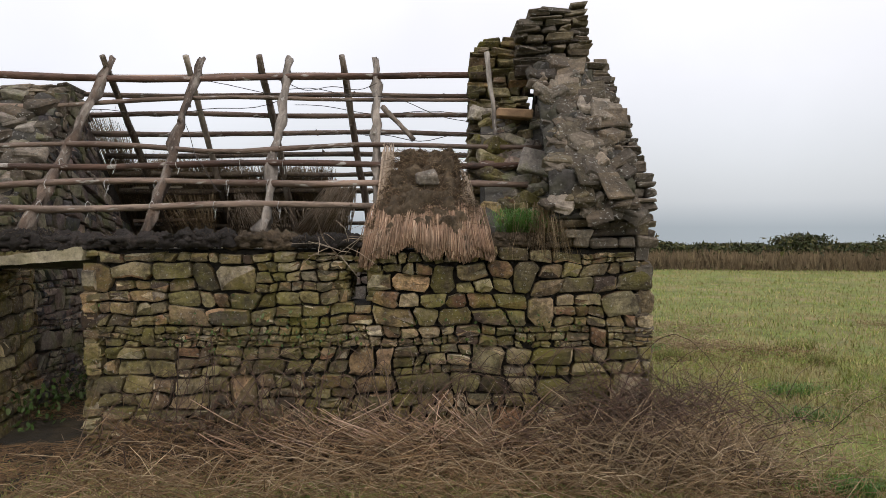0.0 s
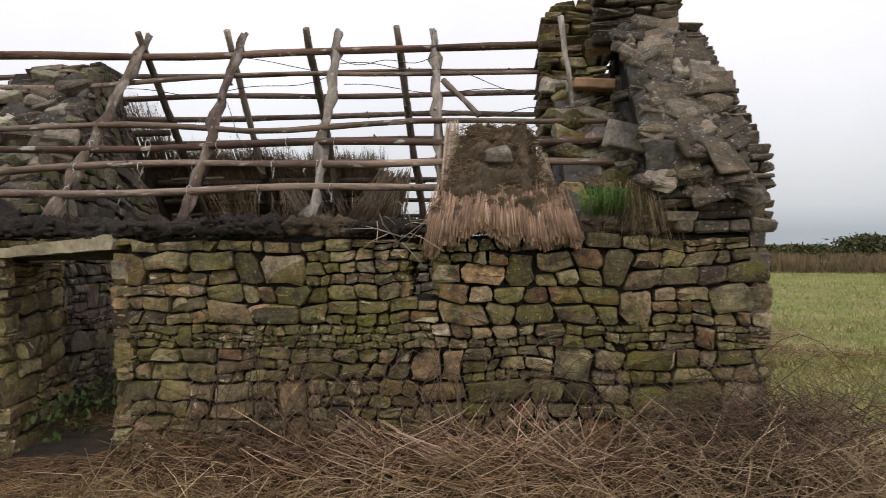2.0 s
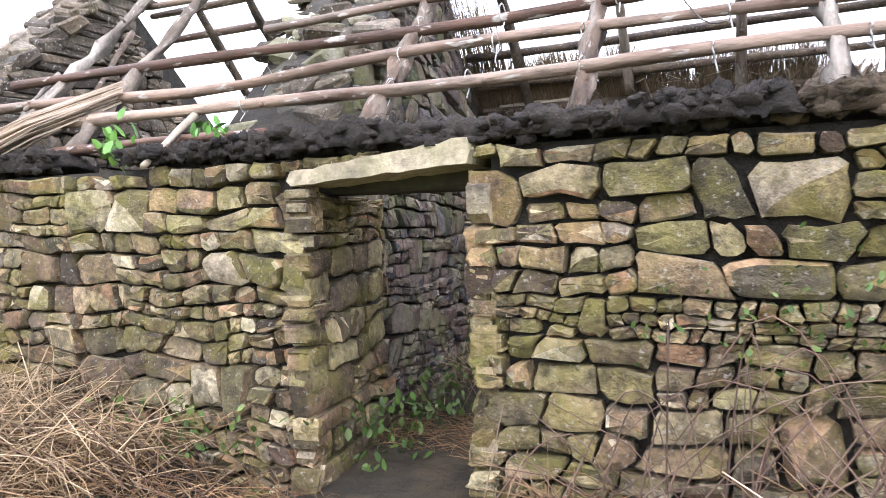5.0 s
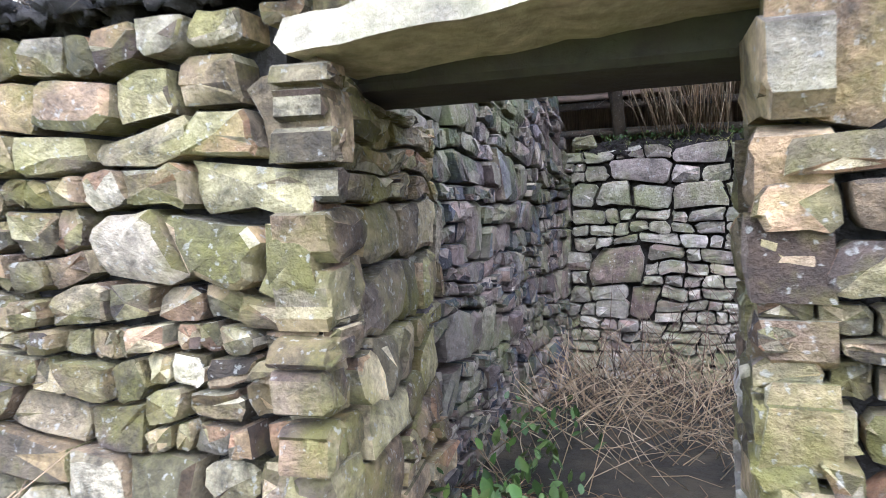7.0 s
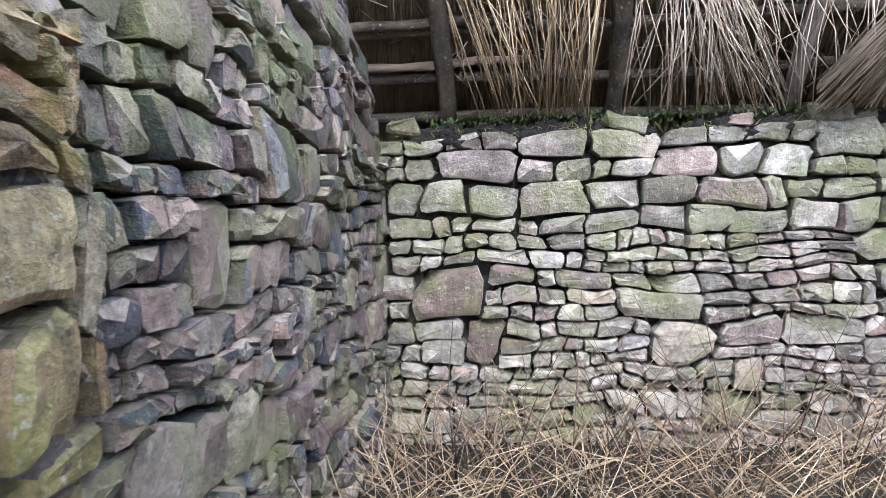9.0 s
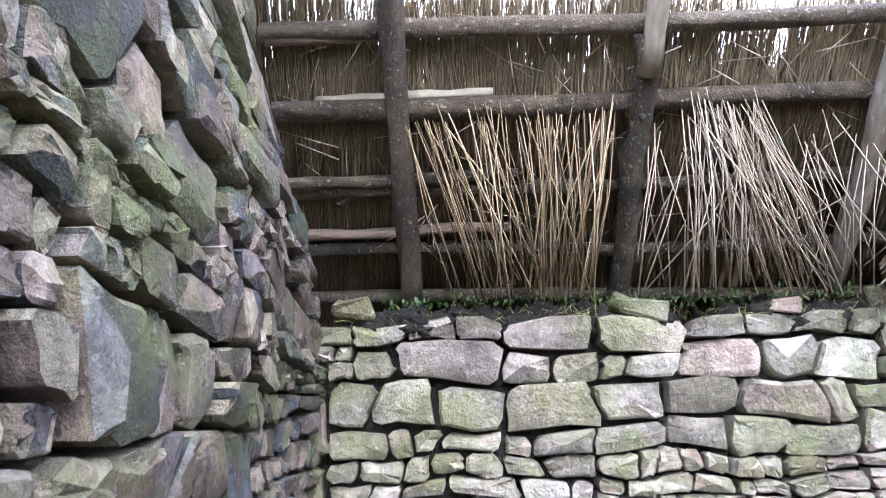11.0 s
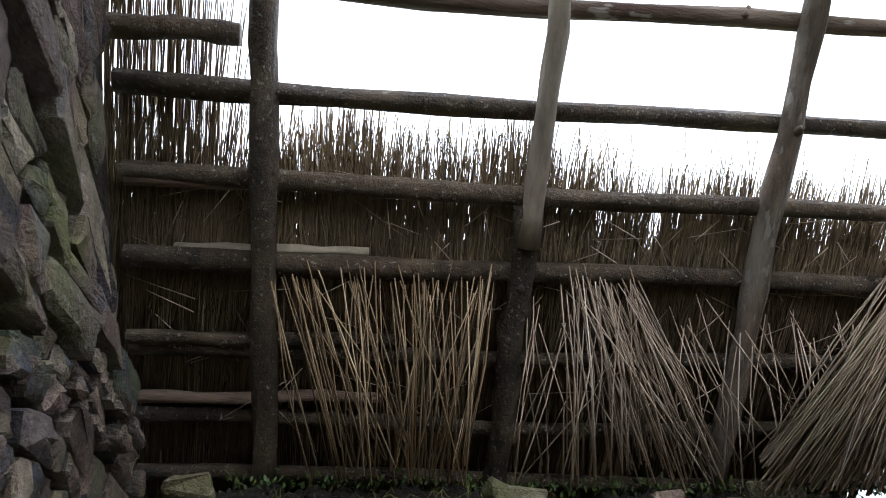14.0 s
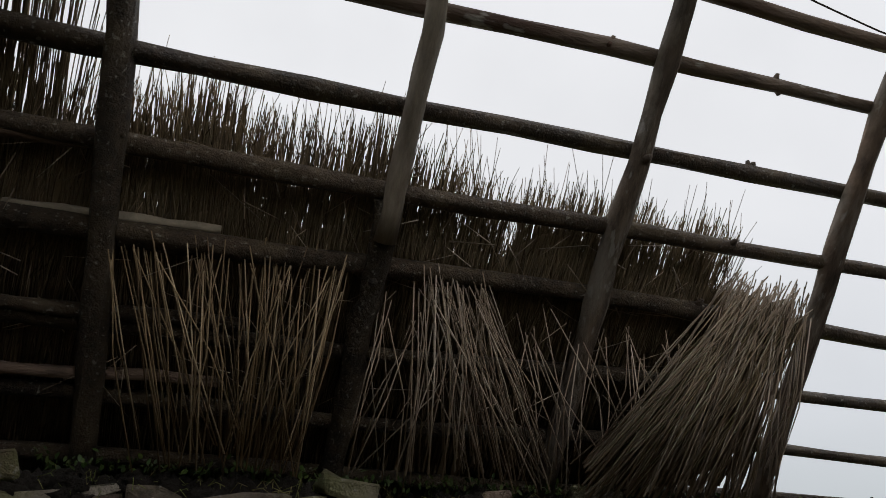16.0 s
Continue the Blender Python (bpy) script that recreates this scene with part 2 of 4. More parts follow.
def prism(profile, axis, a, b):
    """A solid: the profile (closed list of 2D points) swept along axis x or y from a to b."""
    n = len(profile)
    put = (lambda p, s: (s, p[0], p[1])) if axis == "x" else (lambda p, s: (p[0], s, p[1]))
    vs = [put(p, a) for p in profile] + [put(p, b) for p in profile]
    fs = [tuple(range(n)), tuple(range(2 * n - 1, n - 1, -1))] + [(i, i + n, (i + 1) % n + n, (i + 1) % n) for i in range(n)]
    return vs, fs


def fix(ob):
    bm = bmesh.new()
    bm.from_mesh(ob.data)
    bmesh.ops.recalc_face_normals(bm, faces=bm.faces)
    bm.to_mesh(ob.data)
    bm.free()
    return ob


def rock(c, size, rng, turn=(0, 0, 0), rough=0.17):
    """A chamfered, uneven block stone."""
    sx, sy, sz = (s / 2 for s in size)
    ch = [rng.uniform(.12, .3) * min(sx, sy, sz) * 1.6 for _ in range(8)]
    rot = Euler([radians(a) for a in turn]).to_matrix()
    vs, k = [], 0
    for ix in (-1, 1):
        for iy in (-1, 1):
            for iz in (-1, 1):
                j = Vector((rng.uniform(-rough, rough) * sx, rng.uniform(-rough, rough) * sy, rng.uniform(-rough, rough) * sz * 1.4))
                q = ch[k]
                for d in ((0, 1, 1), (1, 0, 1), (1, 1, 0)):
                    p = Vector((ix * (sx - q * d[0]), iy * (sy - q * d[1]), iz * (sz - q * d[2]))) + j
                    vs.append(tuple(rot @ p + Vector(c)))
                k += 1
    i = lambda a, b, c2, d: ((a * 2 + b) * 2 + c2) * 3 + d
    fs = [(i(a, b, c2, 0), i(a, b, c2, 1), i(a, b, c2, 2)) for a in (0, 1) for b in (0, 1) for c2 in (0, 1)]
    for a in (0, 1):
        fs.append((i(a, 0, 0, 0), i(a, 1, 0, 0), i(a, 1, 1, 0), i(a, 0, 1, 0)))
        fs.append((i(0, a, 0, 1), i(1, a, 0, 1), i(1, a, 1, 1), i(0, a, 1, 1)))
        fs.append((i(0, 0, a, 2), i(1, 0, a, 2), i(1, 1, a, 2), i(0, 1, a, 2)))
        for b in (0, 1):
            fs.append((i(0, a, b, 1), i(1, a, b, 1), i(1, a, b, 2), i(0, a, b, 2)))
            fs.append((i(a, 0, b, 0), i(a, 1, b, 0), i(a, 1, b, 2), i(a, 0, b, 2)))
            fs.append((i(a, b, 0, 0), i(a, b, 1, 0), i(a, b, 1, 1), i(a, b, 0, 1)))
    # outward winding
    cc, out = Vector(c), []
    for f in fs:
        p = [Vector(vs[x]) for x in f]
        nrm = (p[1] - p[0]).cross(p[2] - p[0])
        mid = sum(p, Vector()) / len(p)
        out.append(f if nrm.dot(mid - cc) > 0 else f[::-1])
    return vs, out


def face_stone(quad, put, rng, gap=.010, thick=.15, jut=.03):
    """A stone of a rubble face within four corners: an uneven outline, a chamfered front. put(u, v, w) gives the place; w is outward."""
    (ax, ay), (bx, by), (cx, cy), (dx, dy) = quad
    w, h = max((bx - ax + cx - dx) / 2, .02), max((cy - by + dy - ay) / 2, .02)

    def at(a, b, out):
        p, q = a / w, b / h
        return put((ax * (1 - p) + bx * p) * (1 - q) + (dx * (1 - p) + cx * p) * q, (ay * (1 - p) + by * p) * (1 - q) + (dy * (1 - p) + cy * p) * q, out)

    m = min(w, h)
    c = [rng.uniform(.05, .30) * m for _ in range(8)]
    q0, q1, q2, q3 = (rng.uniform(.3, .7) for _ in range(4))
    pts = [(c[0], 0), (w * q0, 0), (w - c[1], 0), (w, c[2]), (w, h * q1), (w, h - c[3]), (w - c[4], h), (w * q2, h), (c[5], h), (0, h - c[6]), (0, h * q3), (0, c[7])]
    k = len(pts)
    cu, cv = w / 2, h / 2
    gap = min(gap * rng.uniform(.5, 1.7), .085 * m)
    gu, gv = 1 - 2 * gap / w, 1 - 2 * gap / h
    j = .065 * m
    pts = [(cu + (a - cu) * gu + rng.uniform(-j, j), cv + (b - cv) * gv + rng.uniform(-j, j)) for a, b in pts]
    proud = rng.uniform(-jut, jut)
    tu, tv = rng.uniform(-.12, .12), rng.uniform(-.16, .16)
    ins = rng.uniform(.06, .17) * m
    lift = lambda a, b: proud + (a - cu) * tu + (b - cv) * tv
    vs = [at(a, b, -thick) for a, b in pts]
    vs += [at(a, b, lift(a, b) - ins * rng.uniform(.4, 1.0)) for a, b in pts]
    inner = [(cu + (a - cu) * (1 - 2 * ins / w * rng.uniform(.7, 1.2)), cv + (b - cv) * (1 - 2 * ins / h * rng.uniform(.7, 1.2))) for a, b in pts]
    vs += [at(a, b, lift(a, b) + rng.uniform(-.012, .007)) for a, b in inner]
    vs.append(at(cu + rng.uniform(-.07, .07) * w, cv + rng.uniform(-.07, .07) * h, proud + rng.uniform(-.006, .012)))
    fs = []
    for i in range(k):
        e = (i + 1) % k
        fs += [(i, e, e + k, i + k), (i + k, e + k, e + 2 * k, i + 2 * k), (i + 2 * k, e + 2 * k, 3 * k)]
    fs.append(tuple(range(k - 1, -1, -1)))
    return vs, fs


def trim_quad(quad, inside, n=16):
    """Cuts a stone back to the part of it that lies in the region."""
    def cut(q, turn):
        a, b, c, d = q
        mix = lambda p, r, t: (p[0] + (r[0] - p[0]) * t, p[1] + (r[1] - p[1]) * t)
        if turn:
            lo, hi = (lambda t: mix(a, d, t)), (lambda t: mix(b, c, t))
        else:
            lo, hi = (lambda t: mix(a, b, t)), (lambda t: mix(d, c, t))
        ok = [inside(*mix(lo((i + .5) / n), hi((i + .5) / n), .5)) for i in range(n)]
        best, start = (0, 0), None
        for i, o in enumerate(ok + [False]):
            if o and start is None:
                start = i
            if not o and start is not None:
                best = max(best, (i - start, -start))
                start = None
        if not best[0]:
            return None
        t0, t1 = -best[1] / n, (best[0] - best[1]) / n
        return (lo(t0), hi(t0), hi(t1), lo(t1)) if turn else (lo(t0), lo(t1), hi(t1), hi(t0))

    q = cut(quad, False)
    q = q and cut(q, True)
    if not q or q[1][0] - q[0][0] < .045 or q[3][1] - q[0][1] < .03:
        return None
    return q


def pack(length, height, inside, rng, big=1.0, flat=1.0):
    """Random rubble brought to rough courses: tall stones, and stacks of flat ones two or three high, with slanting joints."""
    out, v = [], 0.0
    slant = lambda a: rng.uniform(-a, a)
    within = lambda a, b: 0 <= a <= length and inside(a, b)
    while v < height - .02:
        band = rng.uniform(.17, .30) * big
        left = height - v
        if left < band + .12:
            band = left if left < .27 * big else left / 2
        u, s0 = -rng.uniform(0, .2), 0.0
        while u < length:
            kind = rng.random()
            rows = 1 if kind < .27 / flat ** 2 else 2 if kind < .82 else 3
            seg = band * rng.uniform(.7, 1.6) * flat if rows == 1 else rng.uniform(.32, .95) * big
            if u + seg > length - .07:
                seg = length - u
            s1 = slant(.035) if u + seg < length else 0.0
            base = [0.0] + ([rng.uniform(.34, .66)] if rows == 2 else [rng.uniform(.25, .36), rng.uniform(.6, .72)] if rows == 3 else []) + [1.0]
            tilt = [0.0] + [slant(.05) for _ in range(rows - 1)] + [0.0]
            for r in range(rows):
                h = (base[r + 1] - base[r]) * band
                cuts, x = [(u, 0.0)], u
                while True:
                    x += h * rng.uniform(1.0, 2.7) * flat
                    if rows == 1 or x > u + seg - .55 * h - .03:
                        break
                    cuts.append((x, slant(.2) * h))
                cuts.append((u + seg, 0.0))
                for p, q in zip(cuts, cuts[1:]):
                    def corner(c, row, upper):
                        f = (c[0] - u) / seg
                        lean = s0 * (1 - f) + s1 * f
                        z = base[row] + tilt[row] * (f - .5)
                        return c[0] + c[1] * (1 if upper else -1) + lean * (z - .5) * 2, v + z * band
                    quad = (corner(p, r, False), corner(q, r, False), corner(q, r + 1, True), corner(p, r + 1, True))
                    quad = trim_quad(quad, within)
                    if quad:
                        out.append(quad)
            u, s0 = u + seg, s1
        v += band
    return out


def stone_face(parent, material, origin, along, normal, length, height, inside, seed, near=None, count=0, big=1.0, wob=.035, bow=.03, rake=0.0, jut=.03, flat=1.0):
    """Lays a rubble face on parent. The count stones nearest to u = near are pieces of their own, the rest one mesh."""
    rng = random.Random(seed)
    o, a, nrm = Vector(origin), Vector(along), Vector(normal)
    up = Vector((0, 0, 1))

    def put(u, v, w):
        p = Vector((u * 1.7 + seed * 7.3, v * 2.3, seed * 3.1))
        du, dv = noise.noise(p) * wob * 1.3, noise.noise(p + Vector((9, 4, 2))) * wob * 1.5
        q = Vector((u * 5.5 + seed * 3.3, v * 7.5, seed * 1.7))
        du += noise.noise(q) * wob * .7
        dv += noise.noise(q + Vector((4, 7, 1))) * wob * .9
        dw = noise.noise(p * .45 + Vector((3, 8, 5))) * bow
        v2 = v + dv - rake * max(0, v - 1.5) * .35 * (u - 1.6)
        return tuple(o + a * (u + du) + up * v2 + nrm * (w + dw))

    rects = pack(length, height, inside, rng, big, flat)
    rects.sort(key=lambda r: abs((r[0][0] + r[1][0]) / 2 - near) if near is not None else 0)
    flip = a.cross(up).dot(nrm) < 0
    rest = []
    for n, r in enumerate(rects):
        v, f = face_stone(r, put, rng, jut=jut)
        if flip:
            f = [q[::-1] for q in f]
        if n < count:
            link("stone", v, f, material, parent, smooth="edges")
        else:
            rest.append((v, f))
    if rest:
        link("stonework", *join(rest), material, parent, kind="stuff", smooth="edges")


def course_stack(parent, material, zs, extent, seed, depth=.4, mean=.28, pieces=True):
    """Courses of flat stones, bottom to top: extent(z) gives x0, x1 and the front y of each."""
    rng = random.Random(seed)
    z, rest = zs[0], []
    while z < zs[1]:
        h = rng.uniform(.045, .11)
        x0, x1, y0 = extent(z + h / 2)
        x = x0
        while x < x1 - .05:
            w = min(rng.uniform(.5, 1.5) * mean, x1 - x)
            if x1 - x - w < .08:
                w = x1 - x
            d = depth * rng.uniform(.8, 1.15)
            g = rock((x + w / 2, y0 + d / 2 + rng.uniform(-.05, .03), z + h / 2), (w - .008, d, h - .004), rng,
                     (rng.uniform(-5, 5), rng.uniform(-4, 4), rng.uniform(-5, 5)))
            if pieces:
                link("stone", *g, material, parent, smooth=False)
            else:
                rest.append(g)
            x += w
        z += h
    if rest:
        link("stonework", *join(rest), material, parent, kind="stuff", smooth=False)


def tube(pts, radii, sides=6, knots=0.0, seed=0):
    pts = [Vector(p) for p in pts]
    vs, fs, n = [], [], len(pts)
    for i, p in enumerate(pts):
        t = (pts[min(i + 1, n - 1)] - pts[max(i - 1, 0)]).normalized()
        ref = Vector((0, 0, 1)) if abs(t.z) < .9 else Vector((1, 0, 0))
        a = t.cross(ref).normalized()
        b = t.cross(a)
        for k in range(sides):
            an = 2 * math.pi * k / sides
            r = radii[i] * (1 + knots * noise.noise(Vector((i * .8 + seed * 5.7, k * 1.3, seed))))
            vs.append(tuple(p + (a * math.cos(an) + b * math.sin(an)) * r))
    for i in range(n - 1):
        for k in range(sides):
            k2 = (k + 1) % sides
            fs.append((i * sides + k, i * sides + k2, (i + 1) * sides + k2, (i + 1) * sides + k))
    fs += [tuple(range(sides - 1, -1, -1)), tuple((n - 1) * sides + k for k in range(sides))]
    return vs, fs


def pole_mesh(p0, p1, r0, r1, seed, wave=.025, segs=16, knots=.35, sag=0.0):
    p0, p1 = Vector(p0), Vector(p1)
    pts, rad = [], []
    for i in range(segs + 1):
        s = i / segs
        q = Vector((s * 3.1 + seed * 11.7, seed * 2.9, 0))
        off = Vector((0, noise.noise(q), noise.noise(q + Vector((5, 9, 3))))) * wave * (1.6 * math.sin(math.pi * s) + .25)
        if abs((p1 - p0).normalized().x) < .5:
            off = Vector((off.y, 0, 0))
        pts.append(p0.lerp(p1, s) + off - Vector((0, 0, sag * math.sin(math.pi * s))))
        rad.append((r0 + (r1 - r0) * s) * (1 + .13 * noise.noise(q * 4)))
    return tube(pts, rad, 9, knots, seed)


def strands(name, paths, r, material, parent=None, label="", sides=3, tip=.45):
    """Many thin stems in one mesh; paths: lists of points."""
    return link(name, *join([tube(p, [r * f for f in (np.linspace(1, tip, len(p)))], sides) for p in paths]), material, parent, label, "stuff")


# ---------------------------------------------------------------- plan
WF, WB = 6.67, 7.35          # front wall
BF, BB = 10.65, 11.30        # back wall
DL, DR, DTOP = -4.44, -3.50, 1.80
JX, JY = -4.62, 7.90         # the far end of the splayed door jamb
XC0, XC1 = -5.85, -4.70      # cross wall
XG0, XG1 = 1.05, 2.02        # end gable with the chimney
XL0, XL1 = -9.1, -8.4        # far gable
FTOP, BTOP = 1.98, 1.83
RIDGE_Y, RIDGE_Z = 8.93, 4.18
SLOPE = 1.08


def lie(x, y):
    """Height of the ground."""
    g = .55 * min(max((5.9 - y) / 5.5, 0), 1) if y < 5.9 else 0
    g *= 1 if x < 1 else max(0.0, 1 - (x - 1) / 6)
    far = max(0.0, math.hypot(x, y) - 45)
    return g + .05 * noise.noise(Vector((x * .5, y * .5, 0))) - min(far * .12, 150)


# ---------------------------------------------------------------- ground
def ground_sheet():
    def axis(lo, hi, step, reach):
        a = list(np.arange(lo, hi + .001, step))
        s = step
        while a[-1] < reach:
            s *= 1.28
            a.append(a[-1] + s)
        s = step
        while a[0] > -reach:
            s *= 1.28
            a.insert(0, a[0] - s)
        return a
    xs, ys = axis(-11, 12, .3, 3500), axis(-2, 16, .3, 3500)
    vs = [(x, y, lie(x, y)) for y in ys for x in xs]
    n = len(xs)
    fs = [(k * n + i, k * n + i + 1, (k + 1) * n + i + 1, (k + 1) * n + i) for k in range(len(ys) - 1) for i in range(n - 1)]
    return tagged(link("ground", vs, fs, M_GROUND, kind="structure"), "rough green meadow with yellowed dead grass patches", "ground")


ground_sheet()
floor = link("floor", [(XL1, WB - .1, .06), (XG0, WB - .1, .06), (XG0, BF + .1, .06), (XL1, BF + .1, .06), (XL1, WB - .1, -.2), (XG0, WB - .1, -.2), (XG0, BF + .1, -.2), (XL1, BF + .1, -.2)],
             [(0, 1, 2, 3), (4, 7, 6, 5), (0, 4, 5, 1), (1, 5, 6, 2), (2, 6, 7, 3), (3, 7, 4, 0)], M_EARTH)
tagged(floor, "damp bare earth floor overgrown with dead grass", "floor", kind="structure")

def trodden():
    x0, x1, y0, y1 = -4.95, -3.2, 4.7, 7.6
    vs, fs = [], []
    for k in range(31):
        for i in range(21):
            x, y = x0 + (x1 - x0) * i / 20, y0 + (y1 - y0) * k / 30
            e = min(i, 20 - i, k * .7, 99) / 4
            vs.append((x, y, lie(x, y) - .03 + min(.07, .06 * e) + .02 * noise.noise(Vector((x * 5, y * 5, 2)))))
    n = 21
    fs = [(k * n + i, k * n + i + 1, (k + 1) * n + i + 1, (k + 1) * n + i) for k in range(30) for i in range(20)]
    return tagged(link("ground_doorway", vs, fs, M_EARTH, kind="structure"), "bare trodden earth in front of the doorway", "ground")


trodden()

# ---------------------------------------------------------------- walls
IN = .11   # the core lies behind the stones' faces
SL, SR, SB, ST = -.93, -.73, 1.43, 1.74   # slit window


def wall_core(name, boxes, label):
    lumps = []
    for x0, x1, y0, y1, z0, z1 in boxes:
        lumps.append(prism([(x0, z0), (x1, z0), (x1, z1), (x0, z1)], "y", y0, y1))
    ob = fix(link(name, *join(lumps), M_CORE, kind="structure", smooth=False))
    return tagged(ob, label, "wall")


front = wall_core("wall_front", [(XL0 + IN, DL - IN - .07, WF + IN, WB - IN, -.2, FTOP - .05), (DL - IN, DR + IN, WF + IN, WB - IN, DTOP + .14, FTOP + .02),
                                 (DR + IN, SL - .02, WF + IN, WB - IN, -.2, FTOP - .05), (SR + .02, XG1 - IN, WF + IN, WB - IN, -.2, FTOP - .05),
                                 (SL - .02, SR + .02, WF + IN, WB - IN, -.2, SB - .03), (SL - .02, SR + .02, WF + IN, WB - IN, ST + .04, FTOP - .05)],
                  "mossy dry-laid sandstone rubble wall of a ruined cottage")
back = wall_core("wall_back", [(XL0 + IN, XG1 - IN, BF + IN, BB, -.2, BTOP - .05)], "pale mossy rubble stone back wall, bare inside")


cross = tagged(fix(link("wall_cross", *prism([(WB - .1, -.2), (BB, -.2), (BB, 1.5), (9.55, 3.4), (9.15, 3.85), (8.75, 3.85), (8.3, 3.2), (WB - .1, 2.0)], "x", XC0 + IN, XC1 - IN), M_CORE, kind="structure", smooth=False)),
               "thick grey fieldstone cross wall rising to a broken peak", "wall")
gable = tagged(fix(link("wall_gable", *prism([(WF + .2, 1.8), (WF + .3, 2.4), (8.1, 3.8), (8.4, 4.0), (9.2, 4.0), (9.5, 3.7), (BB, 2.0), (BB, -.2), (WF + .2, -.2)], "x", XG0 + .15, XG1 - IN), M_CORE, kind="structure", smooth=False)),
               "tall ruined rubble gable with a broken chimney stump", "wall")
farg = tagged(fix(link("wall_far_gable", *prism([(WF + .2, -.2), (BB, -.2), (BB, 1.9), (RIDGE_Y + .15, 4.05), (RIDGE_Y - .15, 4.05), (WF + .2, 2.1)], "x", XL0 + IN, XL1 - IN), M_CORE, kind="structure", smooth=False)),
              "dark weathered rubble gable with mortared slope", "wall")

# front face
F0 = XL0
in_front = lambda u, v: not (DL < u + F0 < DR and v < DTOP + .12) and not (DL - .2 < u + F0 < DR + .12 and DTOP < v < DTOP + .12) and not (SL < u + F0 < SR and SB < v < ST) \
    and v < FTOP + .05 * noise.noise(Vector((u * 1.5, 3, 1)))
stone_face(front, M_FRONT, (F0, WF, -.06), (1, 0, 0), (0, -1, 0), XG1 - F0, 2.1, in_front, 3, near=-3.6 - F0, count=300, big=1.12, flat=.85)
# door jambs and slit sides
jam = lambda u, v: v < DTOP
jl = math.hypot(JX - DL, JY - WF)
ja = Vector(((JX - DL) / jl, (JY - WF) / jl, 0))
stone_face(front, M_FRONT, (DL, WF - .02, -.06), ja, (ja.y, -ja.x, 0), jl, 1.95, jam, 5, near=0, count=80, big=1.45, bow=.05, jut=.02)
splay = fix(link("rubble_core", *prism([(WB - .15, -.2), (JY - .06, -.2), (JY - .06, 1.8), (WB - .15, 1.8)], "x", JX - .5, JX - .10), M_CORE, front, smooth=False))
stone_face(front, M_FRONT, (DR, WF, -.06), (0, 1, 0), (-1, 0, 0), .70, 1.95, jam, 6, near=0, count=80, big=1.4, jut=.02)
stone_face(front, M_INNER, (DR, WB, -.06), (1, 0, 0), (0, 1, 0), XG0 - DR, 1.98, lambda u, v: not (SL < u + DR < SR and SB < v < ST), 7)
for sx, nx in ((SL, 1), (SR, -1)):
    stone_face(front, M_FRONT, (sx, WF + .02, SB), (0, 1, 0), (nx, 0, 0), .64, ST - SB, lambda u, v: True, 30 + nx, big=.7, wob=.01, bow=.005)
# back wall, inside
stone_face(back, M_INNER, (XC1 - .15, BF, -.06), (1, 0, 0), (0, -1, 0), XG0 - XC1 + .15, 1.89, lambda u, v: True, 8, near=1.2, count=300, big=1.0)
stone_face(back, M_INNER, (XL1, BF, -.06), (1, 0, 0), (0, -1, 0), XC0 - XL1, 1.95, lambda u, v: True, 9)
stone_face(back, M_FRONT, (XL0, BB + .05, -.06), (1, 0, 0), (0, 1, 0), XG1 - XL0, 1.95, lambda u, v: True, 10)


def cross_top(y):
    return 1.9 + (y - WB) * 1.2 if y < 8.3 else 3.1 + (y - 8.3) * 1.6 if y < 8.75 else 3.9 if y < 9.15 else min(3.9, RIDGE_Z - (y - RIDGE_Y) * SLOPE - .02)


stone_face(cross, M_CROSS, (XC1, WB - .06, -.06), (.022, 1, 0), (1, 0, 0), BB - WB, 4.1, lambda u, v: v < cross_top(u + WB - .06), 11, near=1.4, count=300, big=1.22, bow=.08, rake=.9, jut=.026, flat=.68)
stone_face(cross, M_CROSS, (XC0, WB - .06, -.06), (0, 1, 0), (-1, 0, 0), BB - WB, 4.1, lambda u, v: v < cross_top(u + WB - .06), 12)


def cross_front(z):
    y = WB + .05 + (z - 2.0) / 1.2 if z < 3.0 else 8.18 + (z - 3.0) / 1.6
    return XC0 + (z - 2) * .14, XC1 - .02, y


course_stack(cross, M_GABLE, (1.95, 3.95), cross_front, 21, depth=.5, mean=.30)


# end gable: verge, chimney, breast
def verge(z):
    y = WF + .02 + max(0, z - 2.55) / 1.15
    return (1.12 if z < 2.35 else 1.38), XG1 + .04 - max(0, z - 2.6) * .16, y


course_stack(gable, M_GABLE, (1.95, 4.0), verge, 22, depth=.5, mean=.22)
course_stack(gable, M_GABLE, (3.95, 4.78), lambda z: (.86 + max(0, z - 4.6) * 1.8, 1.75 - max(0, z - 4.4) * .12, 8.3), 23, depth=.8, mean=.26)
course_stack(gable, M_FRONT, (-.05, 4.42), lambda z: (.32 + max(0, z - 4.2) * .8, 1.05, 8.5 if z > 2.6 else 8.45), 24, depth=.75, mean=.24)
stone_face(gable, M_GABLE, (XG0 + .08, WB - .1, -.06), (0, 1, 0), (-1, 0, 0), BF - WB + .1, 4.4, lambda u, v: v < 2.2 + (u * 1.1 if u < 1.6 else 1.76 - (u - 1.6)), 25)
stone_face(gable, M_GABLE, (XG1, WF, -.06), (0, 1, 0), (1, 0, 0), BB - WF, 4.6, lambda u, v: v < 2.3 + (u * 1.0 if u < 2.0 else 2.0 - (u - 2.0)), 26)
stone_face(farg, M_GABLE, (XL1, WB - .06, -.06), (0, 1, 0), (1, 0, 0), BF - WB + .1, 4.2, lambda u, v: v < (2.15 + u * 1.2 if u < 1.6 else 4.07 - (u - 1.6) * 1.2), 27)
